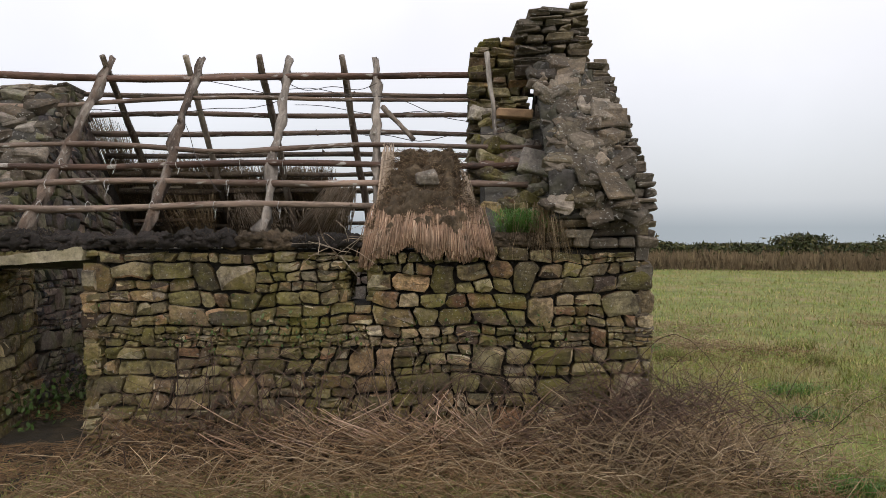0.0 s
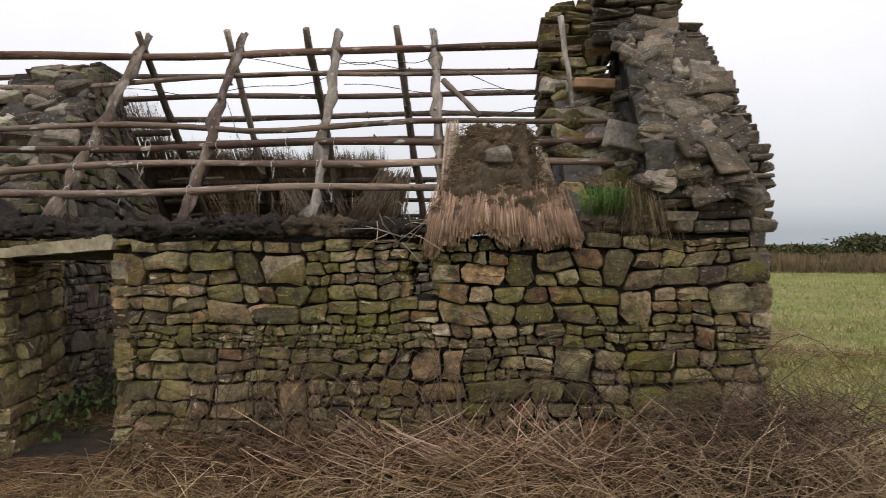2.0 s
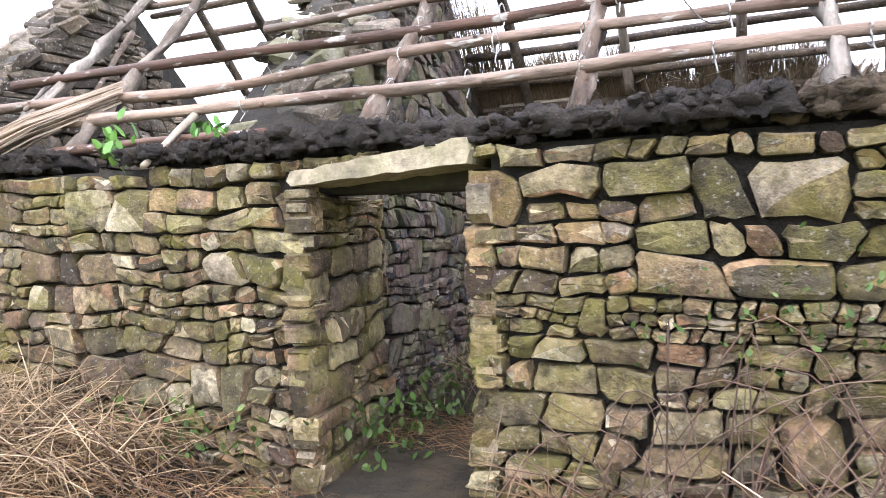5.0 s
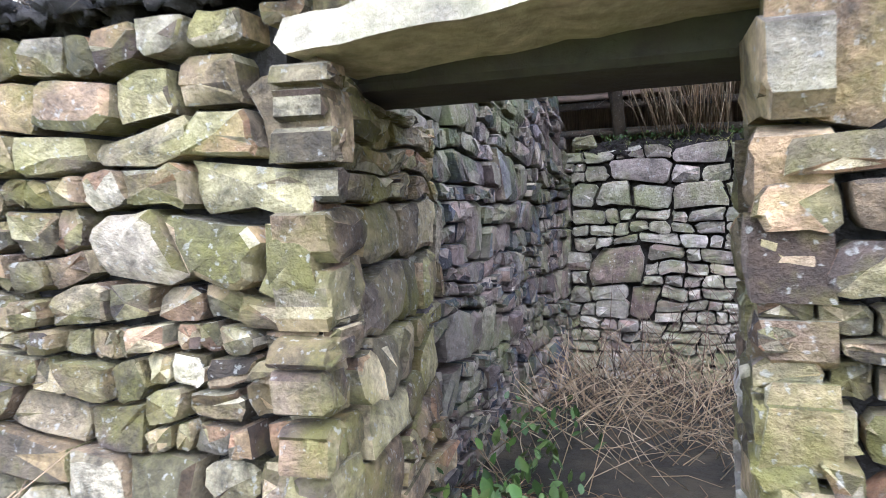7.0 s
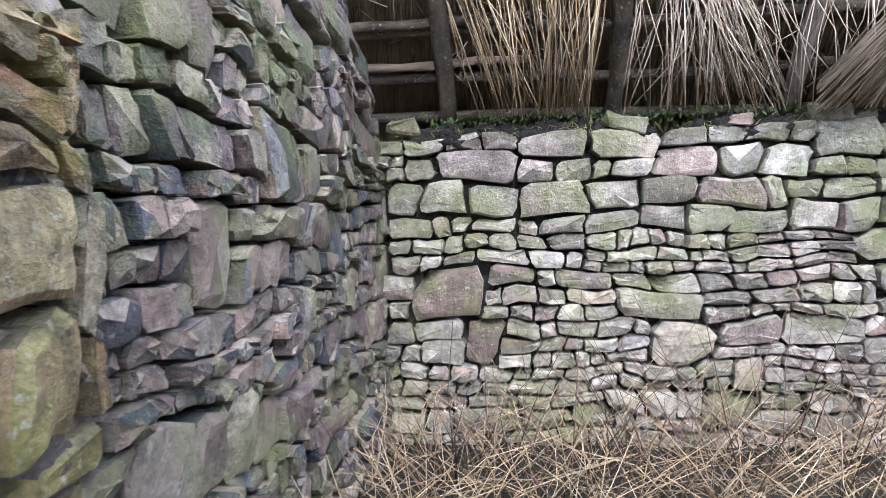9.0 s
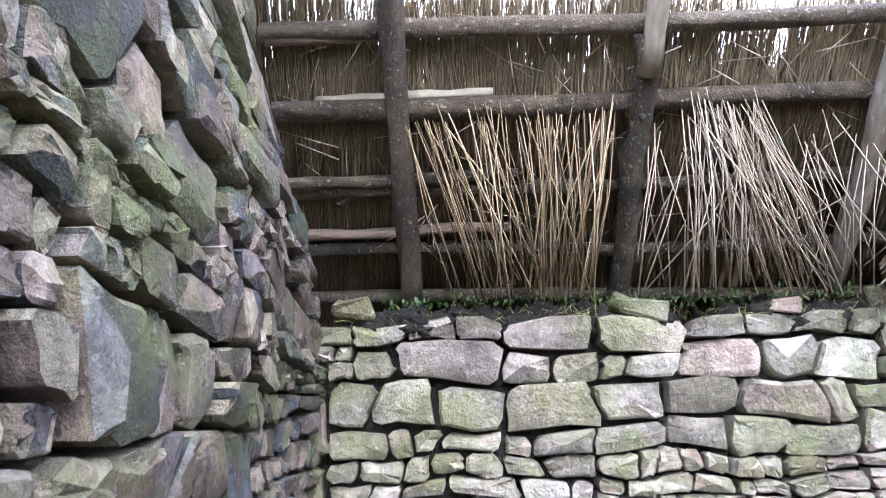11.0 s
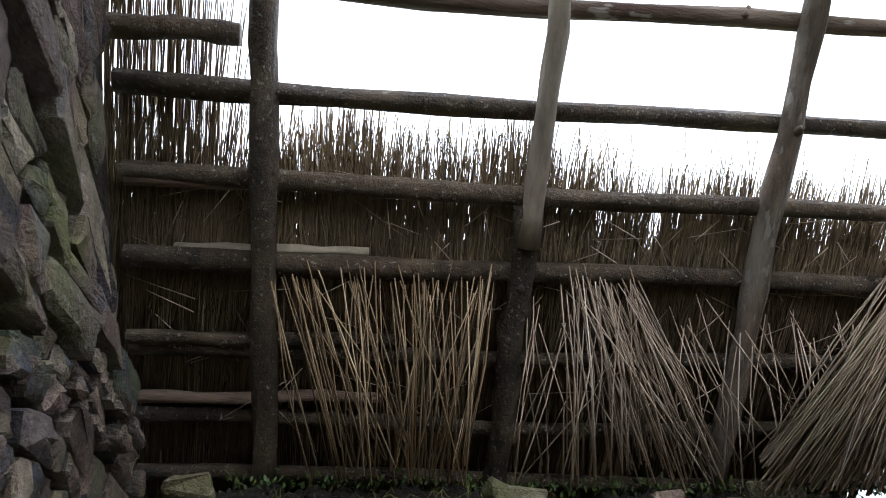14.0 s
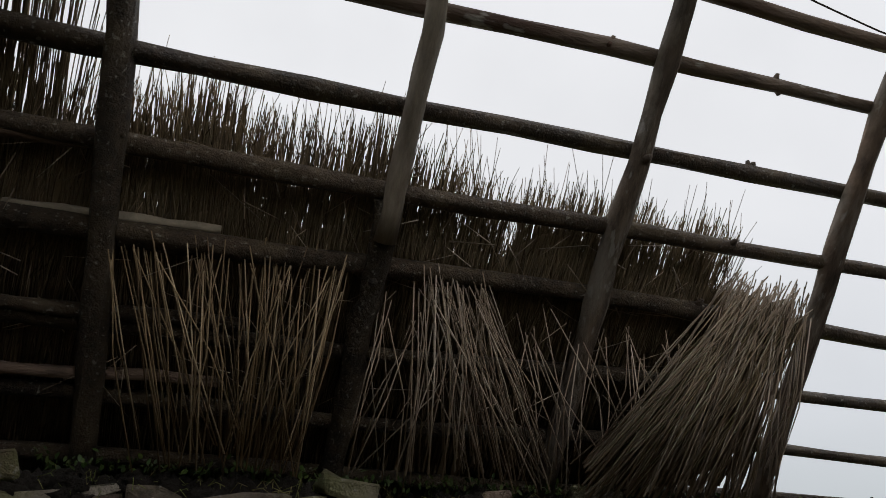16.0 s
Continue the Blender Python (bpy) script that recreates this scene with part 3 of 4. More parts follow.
course_stack(farg, M_GABLE, (1.95, 4.15), lambda z: (XL0, XL1 + .02, WF + .05 + (z - 2) * 1.02), 28, depth=.5, mean=.28)

# lintels
rl = random.Random(4)
def slab_outline(x0, x1, z0, z1, n, seed, amp):
    lo = [(x0 + (x1 - x0) * i / n, z0 + amp * noise.noise(Vector((i * .7, seed, 1)))) for i in range(n + 1)]
    hi = [(x1 - (x1 - x0) * i / n, z1 - (.045 * i / n) + amp * 1.5 * noise.noise(Vector((i * .8, seed, 9)))) for i in range(n + 1)]
    return [(x, z + .075 * ((x - x0) / (x1 - x0) - .5)) for x, z in [(x0 - .03, (z0 + z1) / 2 - .03)] + lo + [(x1 + .02, (z0 + z1) / 2)] + hi]


lin = fix(link("lintel", *prism(slab_outline(DL - .08, DR + .04, DTOP, DTOP + .125, 14, 3, .016), "y", WF - .05, WF + .32), M_LINTEL, smooth="edges"))
tagged(lin, "long pale mossy stone slab lintel above the doorway", "lintel")
lin2 = link("lintel", *rock(((DL + DR) / 2, WF + .52, DTOP + .01), (1.36, .40, .16), rl, (0, 0, 0), .03), M_DARKWOOD, smooth=False)
tagged(lin2, "dark old timber inner lintel of the doorway", "lintel")

# ---------------------------------------------------------------- roof timbers
timbers = []


def pole(name, p0, p1, r0, r1, seed, material, label, group, wave=.03, **kw):
    p0 = Vector(p0)
    geo = pole_mesh(p0, p1, r0, r1, seed, wave, **kw)
    ob = link(name, *geo, material)
    r = random.Random(seed)
    rings = len(geo[0]) // 9
    for _ in range(r.randint(3, 6)):
        k = r.randint(1, rings - 2)
        c = sum((Vector(v) for v in geo[0][k * 9:k * 9 + 9]), Vector()) / 9
        d = Vector((r.uniform(-.5, .5), r.uniform(-1, .3), r.uniform(-.6, 1))).normalized()
        ln = r0 * r.uniform(1.15, 1.6)
        link("branch_stub", *tube([c, c + d * ln * .7, c + d * ln], [r0 * .42, r0 * .34, r0 * .2], 6, .4, seed + k), material, ob)
    timbers.append(ob)
    return tagged(ob, label, "roof timber", group)


fz = lambda y: 2.05 + (y - 6.9) * SLOPE
bz = lambda y: RIDGE_Z - (y - RIDGE_Y) * SLOPE
rt = random.Random(12)
for i, (y, dz, r, xa, xb) in enumerate([(7.16, 0, .042, -8.2, .05), (7.38, .0, .040, -8.3, .9), (7.61, 0, .042, -8.3, 1.0), (7.80, .0, .033, -5.6, 1.1), (8.72, 0, .047, -8.4, .9), (8.55, -.15, .03, -7.6, .4)]):
    pole("roof_purlin", (xa, y, fz(y) + dz + .03), (xb, y, fz(y) + dz + .03), r * 1.0, r * .76, 30 + i, M_POLE, "weathered bare roof purlin pole tied across the rafters", "front roof purlins", .075, knots=.5)
for i, (y, r, xa, xb) in enumerate([(9.02, .04, -8.4, .6), (9.22, .036, -8.3, 1.2), (9.43, .04, -8.3, 1.3), (9.64, .038, -4.9, 1.4), (9.895, .042, -4.8, 1.4), (10.115, .040, -4.8, 1.3), (10.335, .046, -4.8, 1.2), (10.59, .036, -4.8, 1.2),
                                    (10.80, .034, -4.8, 1.2), (10.98, .034, -4.8, 1.2)]):
    pole("roof_purlin", (xa, y, bz(y) + .03), (xb, y, bz(y) + .03), r * 1.0, r * .78, 50 + i, M_BARK if i > 3 else M_POLE, "dark bark-covered purlin pole carrying the old thatch", "back roof purlins", .03 if i > 3 else .045)
for i, (xt, xb, xk, xq) in enumerate([(-4.27, -4.22, -4.27, -4.28), (-3.13, -2.98, -3.30, -3.235), (-1.98, -1.80, -2.3, -2.31), (-.86, -.66, -1.12, -1.27), (-6.85, -6.75, -6.9, -6.9), (-7.55, -7.75, -7.6, -7.6)]):
    pole("roof_rafter", (xb, 6.98, fz(6.98) - .04), (xt, RIDGE_Y + .10, fz(RIDGE_Y + .10) - .02), .054, .042, 70 + i, M_RAFTER if i in (2, 3, 4, 5) else M_OLDRAFTER, "split weathered rafter leaning to the ridge", "roof rafters", .028, knots=1.7)
    back_end = Vector((xk, 11.0, bz(11.0) - .04)), Vector((xq, RIDGE_Y - .16, bz(RIDGE_Y - .16) - .05))
    if i == 1:
        splice = back_end[0].lerp(back_end[1], .40)
        over = splice + (back_end[0] - splice).normalized() * .16 + Vector((.005, -.035, -.02))
        pole("roof_rafter", back_end[0], splice, .054, .050, 80 + i, M_BARK, "dark knotty rafter foot with bark, under the thatch", "roof rafters", .012, knots=.5)
        pole("roof_rafter", over, back_end[1], .043, .038, 90 + i, M_BARE, "bare stripped rafter spliced onto a bark-covered foot", "roof rafters", .012, knots=.3)
    else:
        pole("roof_rafter", *back_end, .054, .040, 80 + i, M_OLDRAFTER if i in (2, 3) else M_BARK, "dark knotty rafter with bark, under the thatch", "roof rafters", .012, knots=.5)

# ---------------------------------------------------------------- rubble, slabs and mortar on the gable
rg = random.Random(77)
fill = fix(link("rubble_bed", *prism([(7.05, 1.9), (7.1, 2.15), (8.35, 3.45), (8.6, 3.45), (8.6, 1.9)], "x", .45, XG0 + .3), M_MORTAR, gable, smooth=False))
for i in range(90):
    y = rg.uniform(7.05, 8.45)
    x = rg.uniform(.42 + max(0, 7.6 - y) * .5, 1.2)
    s = rg.uniform(.10, .24)
    link("stone", *rock((x, y, fz(y) - .22 + rg.uniform(-.06, .1)), (s * 1.35, s, s * rg.uniform(.45, .8)), rg, (rg.uniform(-35, 35), rg.uniform(-25, 25), rg.uniform(0, 180)), .2), M_FRONT if i % 3 else M_INNER, gable, smooth=False)
pale = tagged(link("fallen_slab", *rock((1.0, 7.40, 2.83), (.34, .09, .25), rg, (-25, 12, 8), .2), M_INNER, smooth=False), "pale flat stone slab lying on gable rubble", "stone")
orange = tagged(link("squared_block", *rock((.82, 8.08, 3.46), (.42, .2, .10), rg, (0, 3, 4), .05), mat("orange_sandstone", [(.30, .19, .11), (.30, .19, .11)], scale=14, mottle=.3, bump=.7), smooth=False),
                "long orange sandstone block on the gable rubble", "stone")
for x, y, z, w, h, rx, ry in [(1.62, 6.92, 2.78, .34, .30, -52, 18), (1.78, 7.12, 2.86, .30, .26, -48, -8), (1.45, 7.35, 3.22, .26, .34, -50, 12), (1.38, 7.92, 3.86, .24, .22, -45, 5), (1.22, 7.45, 3.12, .10, .34, -50, 10),
                              (1.72, 7.5, 3.30, .3, .22, -46, -6), (1.52, 7.62, 3.5, .28, .2, -46, 8), (1.30, 7.02, 2.62, .3, .28, -50, 4), (1.86, 6.86, 2.62, .26, .2, -30, -6)]:
    link("stone", *rock((x, y, z), (w, h, .06), rg, (-rx, ry, rg.uniform(-12, 12)), .16), M_CROSS if h > .3 else M_GABLE, gable, smooth=False)


def blanket(name, fn, nu, nv, thick, material, parent=None, label="", rough=.04, freq=6.0, seed=0):
    """A thick uneven sheet: fn(u, v) gives place and outward direction."""
    top, bot = [], []
    for k in range(nv + 1):
        for i in range(nu + 1):
            u, v = i / nu, k / nv
            p, d = fn(u, v)
            p, d = Vector(p), Vector(d)
            q = p * freq + Vector((seed, 0, 0))
            edge = min(u, 1 - u, v, 1 - v) * 6
            t = thick * min(1, .15 + edge) + rough * (noise.noise(q) + .5 * noise.noise(q * 2.3) + .3 * noise.noise(q * 5.1))
            top.append(tuple(p + d * t))
            bot.append(tuple(p - d * .01))
    n, m = nu + 1, (nu + 1) * (nv + 1)
    fs = []
    for k in range(nv):
        for i in range(nu):
            a = k * n + i
            fs += [(a, a + 1, a + n + 1, a + n), (m + a + n, m + a + n + 1, m + a + 1, m + a)]
    rim = [i for i in range(nu)] + [k * n + nu for k in range(nv)] + [nv * n + nu - i for i in range(nu)] + [(nv - k) * n for k in range(nv)]
    for a, b in zip(rim, rim[1:] + rim[:1]):
        fs.append((b, a, m + a, m + b))
    return link(name, top + bot, fs, material, parent, label)


def slope_point(u, v, out=0.0):
    """A place on the gable's slanting edge: u across, v upwards."""
    z = 2.22 + 1.75 * v
    x0, x1, y = verge(z)
    return Vector((1.02 + (x1 - .22 - 1.02) * u, y - .05 - .75 * out, z + .65 * out))


blanket("mortar_bed", lambda u, v: (slope_point(u, v), (0, -.75, .65)), 30, 80, .04, M_MORTAR, gable, "dark weathered lime mortar", .11, 7)
for i in range(70):
    size = rg.uniform(.09, .2)
    link("stone", *rock(slope_point(rg.random(), rg.random(), .04), (size * 1.4, size, size * .5), rg, (rg.uniform(25, 60), rg.uniform(-30, 30), rg.uniform(-40, 40)), .22), M_GABLE, gable, smooth=False)
for i in range(22):
    c = slope_point(.35 + .65 * rg.random(), (i + .5) / 22, .075)
    link("stone", *rock(c, (rg.uniform(.18, .36), rg.uniform(.16, .34), .06), rg, (49 + rg.uniform(-9, 9), rg.uniform(-12, 12), rg.uniform(-30, 30)), .2), M_GABLE, gable, smooth=False)
blanket("mortar_bed", lambda u, v: ((XC0 + .15 + u * .95, 7.5 + v * 1.25, 2.2 + v * 1.62), (0, -.75, .65)), 24, 40, .03, M_MORTAR, cross, "grey weathered lime mortar", .075, 5)
blanket("mortar_bed", lambda u, v: ((XL0 + .02 + u * .55, 6.95 + v * 1.9, 2.2 + v * 1.88), (0, -.7, .7)), 20, 46, .04, M_MORTAR, farg, "grey weathered lime mortar", .07, 5)
for i in range(46):
    v = rg.random()
    s = rg.uniform(.13, .3)
    link("stone", *rock((XC0 + .1 + rg.random() * 1.05, 7.5 + v * 1.25, 2.22 + v * 1.66), (s * 1.3, s, s * .5), rg, (rg.uniform(10, 40), rg.uniform(-20, 20), rg.uniform(-40, 40)), .2), M_INNER if rg.random() < .4 else M_GABLE, cross, smooth=False)
for i in range(70):
    v = rg.random()
    s = rg.uniform(.12, .28)
    link("stone", *rock((XL0 + rg.random() * .7, 6.9 + v * 1.95, 2.2 + v * 1.92), (s * 1.3, s, s * .5), rg, (rg.uniform(10, 45), rg.uniform(-20, 20), rg.uniform(-40, 40)), .2), M_GABLE, farg, smooth=False)
far_top = tagged(link("upright_stone", *rock((-8.75, 8.93, 4.22), (.09, .12, .3), rg, (0, 8, 0), .15), M_GABLE, smooth=False), "small upright stone on the far gable's tip", "stone")


# ---------------------------------------------------------------- turf
def sod(name, x0, x1, y0, y1, z, thick, material, label, seed, green=0):
    ob = blanket(name, lambda u, v: ((x0 + (x1 - x0) * u, y0 + (y1 - y0) * v, z + .04 * math.sin(v * 3.1)), (0, -.35 + .5 * v, .9)), max(10, int((x1 - x0) * 62)), 26, thick * .75, material, None, "", .085, 11, seed)
    tagged(ob, label, "turf")
    r = random.Random(seed)
    ps = []
    for _ in range(int((x1 - x0) * 260)):
        x, y = r.uniform(x0, x1), r.uniform(y0, y1)
        a = r.uniform(0, 6.3)
        p = Vector((x, y, z + thick * r.uniform(.2, 1.1)))
        ps.append([p, p + Vector((math.cos(a) * .04, math.sin(a) * .04 - .01, r.uniform(-.02, .05))), p + Vector((math.cos(a) * .09, math.sin(a) * .09 - .03, r.uniform(-.06, .04)))])
    lumps = []
    for _ in range(int((x1 - x0) * 80)):
        c = Vector((r.uniform(x0, x1), y0 - .01 + abs(r.gauss(0, .12)), z + r.uniform(-.02, thick * .8)))
        s, sd = r.uniform(.012, .05), r.uniform(0, 99)
        vs, fs = [], []
        for a in range(7):
            for q in range(10):
                th, ph = math.pi * (a + .2) / 6.4, 2 * math.pi * q / 10
                d = Vector((math.sin(th) * math.cos(ph) * 1.3, math.sin(th) * math.sin(ph), math.cos(th) * .8))
                rr = 1 + .8 * noise.noise(d * 2.2 + Vector((sd, 0, 0))) + .3 * noise.noise(d * 5 + Vector((sd, 3, 0)))
                vs.append(tuple(c + d * s * rr))
        for a in range(6):
            for q in range(10):
                q2 = (q + 1) % 10
                fs.append((a * 10 + q, (a + 1) * 10 + q, (a + 1) * 10 + q2, a * 10 + q2))
        lumps.append((vs, fs))
    link("peat_crumble", *join(lumps), material, ob, kind="stuff")
    strands("root_mat", ps, .0022, M_SOD if green == 0 else M_GRASS, ob)
    return ob


xs = [-8.3, -7.4, -6.7, -5.9, -5.15, -4.55, -3.9, -3.35, -2.7, -2.05, -1.45, -.85]
for i, (a, b) in enumerate(zip(xs, xs[1:])):
    peat = i not in (2, 9)
    if i == 2:
        continue
    sod("turf_sod", a, b + .05, WF - .03 + .04 * math.sin(i * 2.2), 7.12, FTOP - .01, .11 + .03 * math.sin(i * 1.7), M_PEAT if peat else M_SOD, "crumbling black peat turf lying along the wall top" if peat else "dry brown turf lying along the wall top", 100 + i)
sod("turf_sod", -.82, .44, WF + .06, 7.15, FTOP - .01, .10, M_SOD, "dry brown turf under the thatch patch", 129)
sod("turf_sod", .42, 1.1, WF + .02, 7.15, FTOP - .01, .12, M_SOD, "dry brown turf beside the gable, with grass", 130)
for i, (a, b) in enumerate([(-4.55, -3.75), (-3.85, -3.1), (-2.95, -2.35), (-2.4, -1.7), (-1.6, -.6), (-.5, .6)]):
    sod("turf_sod", a, b, BF + .04, 11.05, BTOP - .03, .07, M_PEAT, "black peat turf with green moss on the back wall", 140 + i, 1)


for x, y, w, h in [(-4.52, 10.72, .16, .13), (-3.28, 10.70, .22, .12), (-3.18, 10.78, .12, .10), (-2.16, 10.70, .20, .13), (-1.98, 10.76, .14, .10), (-2.62, 10.70, .12, .09)]:
    tagged(link("loose_stone", *rock((x, y, BTOP + .02 + h * .3), (w, .16, h * .7), rg, (rg.uniform(-12, 12), rg.uniform(-14, 14), rg.uniform(-30, 30)), .34), M_INNER, smooth=False), "pale mossy loose stone on the back wall's top", "stone", "wall top stones")


# ---------------------------------------------------------------- thatch
def back_thatch():
    r = random.Random(9)
    ob = tagged(blanket("old_thatch", lambda u, v: ((-4.98 + u * 3.4, 11.3 - v * (1.0 + .16 * noise.noise(Vector((u * 9, 0, 4)))), 0), (0, .73, .68)), 50, 20, .09, M_OLDREED, None, "", .03, 7),
                "old brown reed thatch remnant on the back slope, ragged top", "thatch")
    for v in ob.data.vertices:
        v.co.z += bz(v.co.y) + .12 - (v.co.z * 0)
    ps, stray, tips = [], [], []
    for i in range(5200):
        x = r.uniform(-4.98, -1.52)
        if -2.78 < x < -2.66 and r.random() < .75:
            continue
        lo = r.uniform(10.5, 11.2)
        hi = 10.13 + .20 * noise.noise(Vector((x * 1.9, 1, 1))) + .14 * noise.noise(Vector((x * 9, 5, 1))) + r.uniform(-.10, .14)
        if x < -4.35 and r.random() < .28:
            hi -= .55 * min(1, (-4.35 - x) / .3)
        hi = hi + (.25 if x > -1.7 else 0)
        hi += .07 * min(1, max(0, (x + 3.1) / .5))
        dx = r.gauss(0, .07) + (.12 if x < -4.3 else 0)
        off = .085 + r.uniform(0, .05)
        a, b = Vector((x, lo, bz(lo) + off)), Vector((x + dx, hi, bz(hi) + off + r.uniform(-.01, .05)))
        ps.append([a, a.lerp(b, .6) + Vector((r.gauss(0, .012), 0, 0)), b])
    strands("reed_layer", ps, .0044, M_OLDREED, ob)
    for i in range(420):
        x = r.uniform(-4.9, -1.6)
        y = r.uniform(10.08, 10.3) + .08 * min(1, max(0, (x + 3.1) / .5))
        a = Vector((x, y, bz(y) + .10))
        b = a + Vector((r.gauss(0, .05), -.16 * r.random() - .03, .12 + .2 * r.random()))
        tips.append([a, a.lerp(b, .5) + Vector((r.gauss(0, .01), 0, 0)), b])
    strands("ragged_edge", tips, .0027, M_OLDREED, ob)
    for i in range(170):
        x = r.uniform(-4.6, -1.7)
        y = r.uniform(10.1, 10.8)
        a = Vector((x, y, bz(y) + .03))
        an = r.uniform(0, 6.3)
        ln = r.uniform(.1, .3)
        stray.append([a, a + Vector((math.cos(an) * ln, -.25 * math.sin(an) * ln - .02, .8 * math.sin(an) * ln))])
    strands("loose_thatch", stray, .003, M_REED, ob)
    return ob


back_thatch()


def reed_fan(name, n, x0, x1, y0, xb0, xb1, seed, label, zb=1.94, ztop=None, rad=.0037, spread=.04, yb=10.62, material=None):
    r = random.Random(seed)
    ps = []
    for i in range(n):
        s = r.random()
        a = Vector((x0 + (x1 - x0) * s, y0 + r.uniform(-.05, .03), (ztop or bz(y0)) + r.uniform(-.14, .05)))
        b = Vector((xb0 + (xb1 - xb0) * min(1.1, max(-.1, s + r.gauss(0, .3))), yb + r.uniform(-.1, .06), zb + r.uniform(-.05, .12)))
        m = a.lerp(b, .5) + Vector((r.gauss(0, spread * .4), -.03 + r.gauss(0, .02), 0))
        ps.append([b, m, a])
    return tagged(strands(name, ps, rad, material or M_REED, tip=.75), label, "reeds", kind="stuff")


reed_fan("hanging_reeds", 40, -4.25, -3.85, 10.31, -4.02, -3.72, 1, "fan of loose straw-coloured reeds hanging from a purlin", material=M_STRAW, spread=.05)
reed_fan("hanging_reeds", 50, -3.84, -3.38, 10.31, -3.72, -3.50, 2, "fan of loose straw-coloured reeds standing on the wall top", material=M_STRAW, spread=.05)
reed_fan("hanging_reeds", 72, -3.12, -2.80, 10.31, -3.0, -2.5, 3, "sheaf of pale grey reeds slipping onto the wall")
reed_fan("hanging_reeds", 26, -3.25, -2.5, 10.4, -3.2, -2.4, 4, "few crossing loose reeds under the thatch", spread=.1)
reed_fan("hanging_reeds", 30, -2.6, -1.8, 10.4, -2.5, -1.8, 5, "few crossing loose reeds under the thatch", spread=.1)
reed_fan("reed_sheaf", 240, -1.62, -1.28, 10.25, -2.2, -1.6, 6, "thick slumped sheaf of grey-brown reeds, leaning", zb=1.93, rad=.005, material=M_OLDREED, yb=10.55)
reed_fan("reed_sheaf", 160, -1.68, -1.25, 10.2, -2.25, -1.5, 16, "slumped sheaf of pale reeds, leaning", zb=1.93, rad=.0045, yb=10.5)


def thatch_patch():
    r = random.Random(15)
    sl = lambda y: 2.20 + (y - 6.95) * SLOPE if y > 6.95 else 2.20 + (y - 6.95) * 1.0
    ob = tagged(blanket("thatch_patch", lambda u, v: ((-.18 + (u - .5) * (1.12 - .55 * v) + .03 * math.sin(v * 9), 6.72 + v * .95, sl(6.72 + v * .95)), (0, -.7, .72)), 60, 54, .10, M_SOD, None, "", .09, 8.5, 4),
                "surviving patch of reed thatch topped with brown sod", "thatch")
    low, mid, up = [], [], []
    for i in range(1100):
        s = r.random()
        x = -.74 + 1.16 * s
        wave = .22 * noise.noise(Vector((x * 5, 2, 2)))
        yb = 6.60 + .05 * r.random()
        zb = 1.95 + wave + r.uniform(-.06, .06) - (.08 if s < .22 or s > .66 else -.005)
        y1 = r.uniform(6.86, 7.05)
        a = Vector((x + (s - .5) * .15 + r.gauss(0, .012), yb - r.uniform(0, .03), zb))
        b = Vector((x + r.gauss(0, .01), y1, sl(y1) + r.uniform(.03, .09)))
        low.append([a, a.lerp(b, .5) + Vector((0, -.035, .035)), b])
    strands("reed_fringe", low, .0062, M_FRINGE, ob, "cut straw-coloured reed ends")
    for i in range(520):
        x = r.uniform(-.66, .36)
        y0 = 6.93 + .07 * noise.noise(Vector((x * 4, 7, 1))) + r.uniform(-.03, .05)
        a = Vector((x + r.gauss(0, .01), y0 - .17 - r.uniform(0, .06), sl(y0 - .17) + .06 + r.uniform(-.03, .03)))
        b = Vector((x + r.gauss(0, .01), y0 + .06, sl(y0 + .06) + .10))
        mid.append([a, a.lerp(b, .5) + Vector((0, -.02, .02)), b])
    strands("upper_fringe", mid, .0058, M_FRINGE, ob, "upper row of cut reed ends")
    for i in range(330):
        left = i % 3
        x = -.69 + r.random() * .12 if left else .10 + r.random() * .24
        a = Vector((x, 6.9, sl(6.9) + r.uniform(0, .04))) if left else Vector((x, 7.1, sl(7.1) + .03))
        y1 = r.uniform(7.5, 7.74) if left else r.uniform(7.3, 7.52) - .35 * (x - .1)
        b = Vector((x + r.gauss(0, .012) + (.03 if left else -.07), y1, sl(y1) + r.uniform(.0, .05)))
        up.append([a, a.lerp(b, .5), b])
    strands("reed_layer", up, .006, M_REED, ob, "cut straw-coloured reeds")
    shag = []
    for i in range(4200):
        v = r.random()
        x, y = -.18 + (r.random() - .5) * (1.14 - .5 * v), 6.80 + v * .80
        a = Vector((x, y, sl(y) + .09 + .05 * noise.noise(Vector((x * 6, y * 6, 3)))))
        d = Vector((r.gauss(0, .05), -.05 - .05 * r.random(), r.gauss(-.02, .035)))
        shag.append([a, a + d * .5 + Vector((0, -.006, .012)), a + d])
    strands("matted_straw", shag[:2900], .0028, M_SHAG, ob, "matted brown rotting straw")
    strands("loose_straw", shag[2900:], .0024, M_STRAW, ob)
    return ob


thatch_patch()
tagged(link("weight_stone", *rock((-.17, 7.20, 2.66), (.24, .15, .12), rg, (20, -6, 10), .2), M_GABLE, smooth=False), "grey stone resting on the sod of the thatch", "stone")

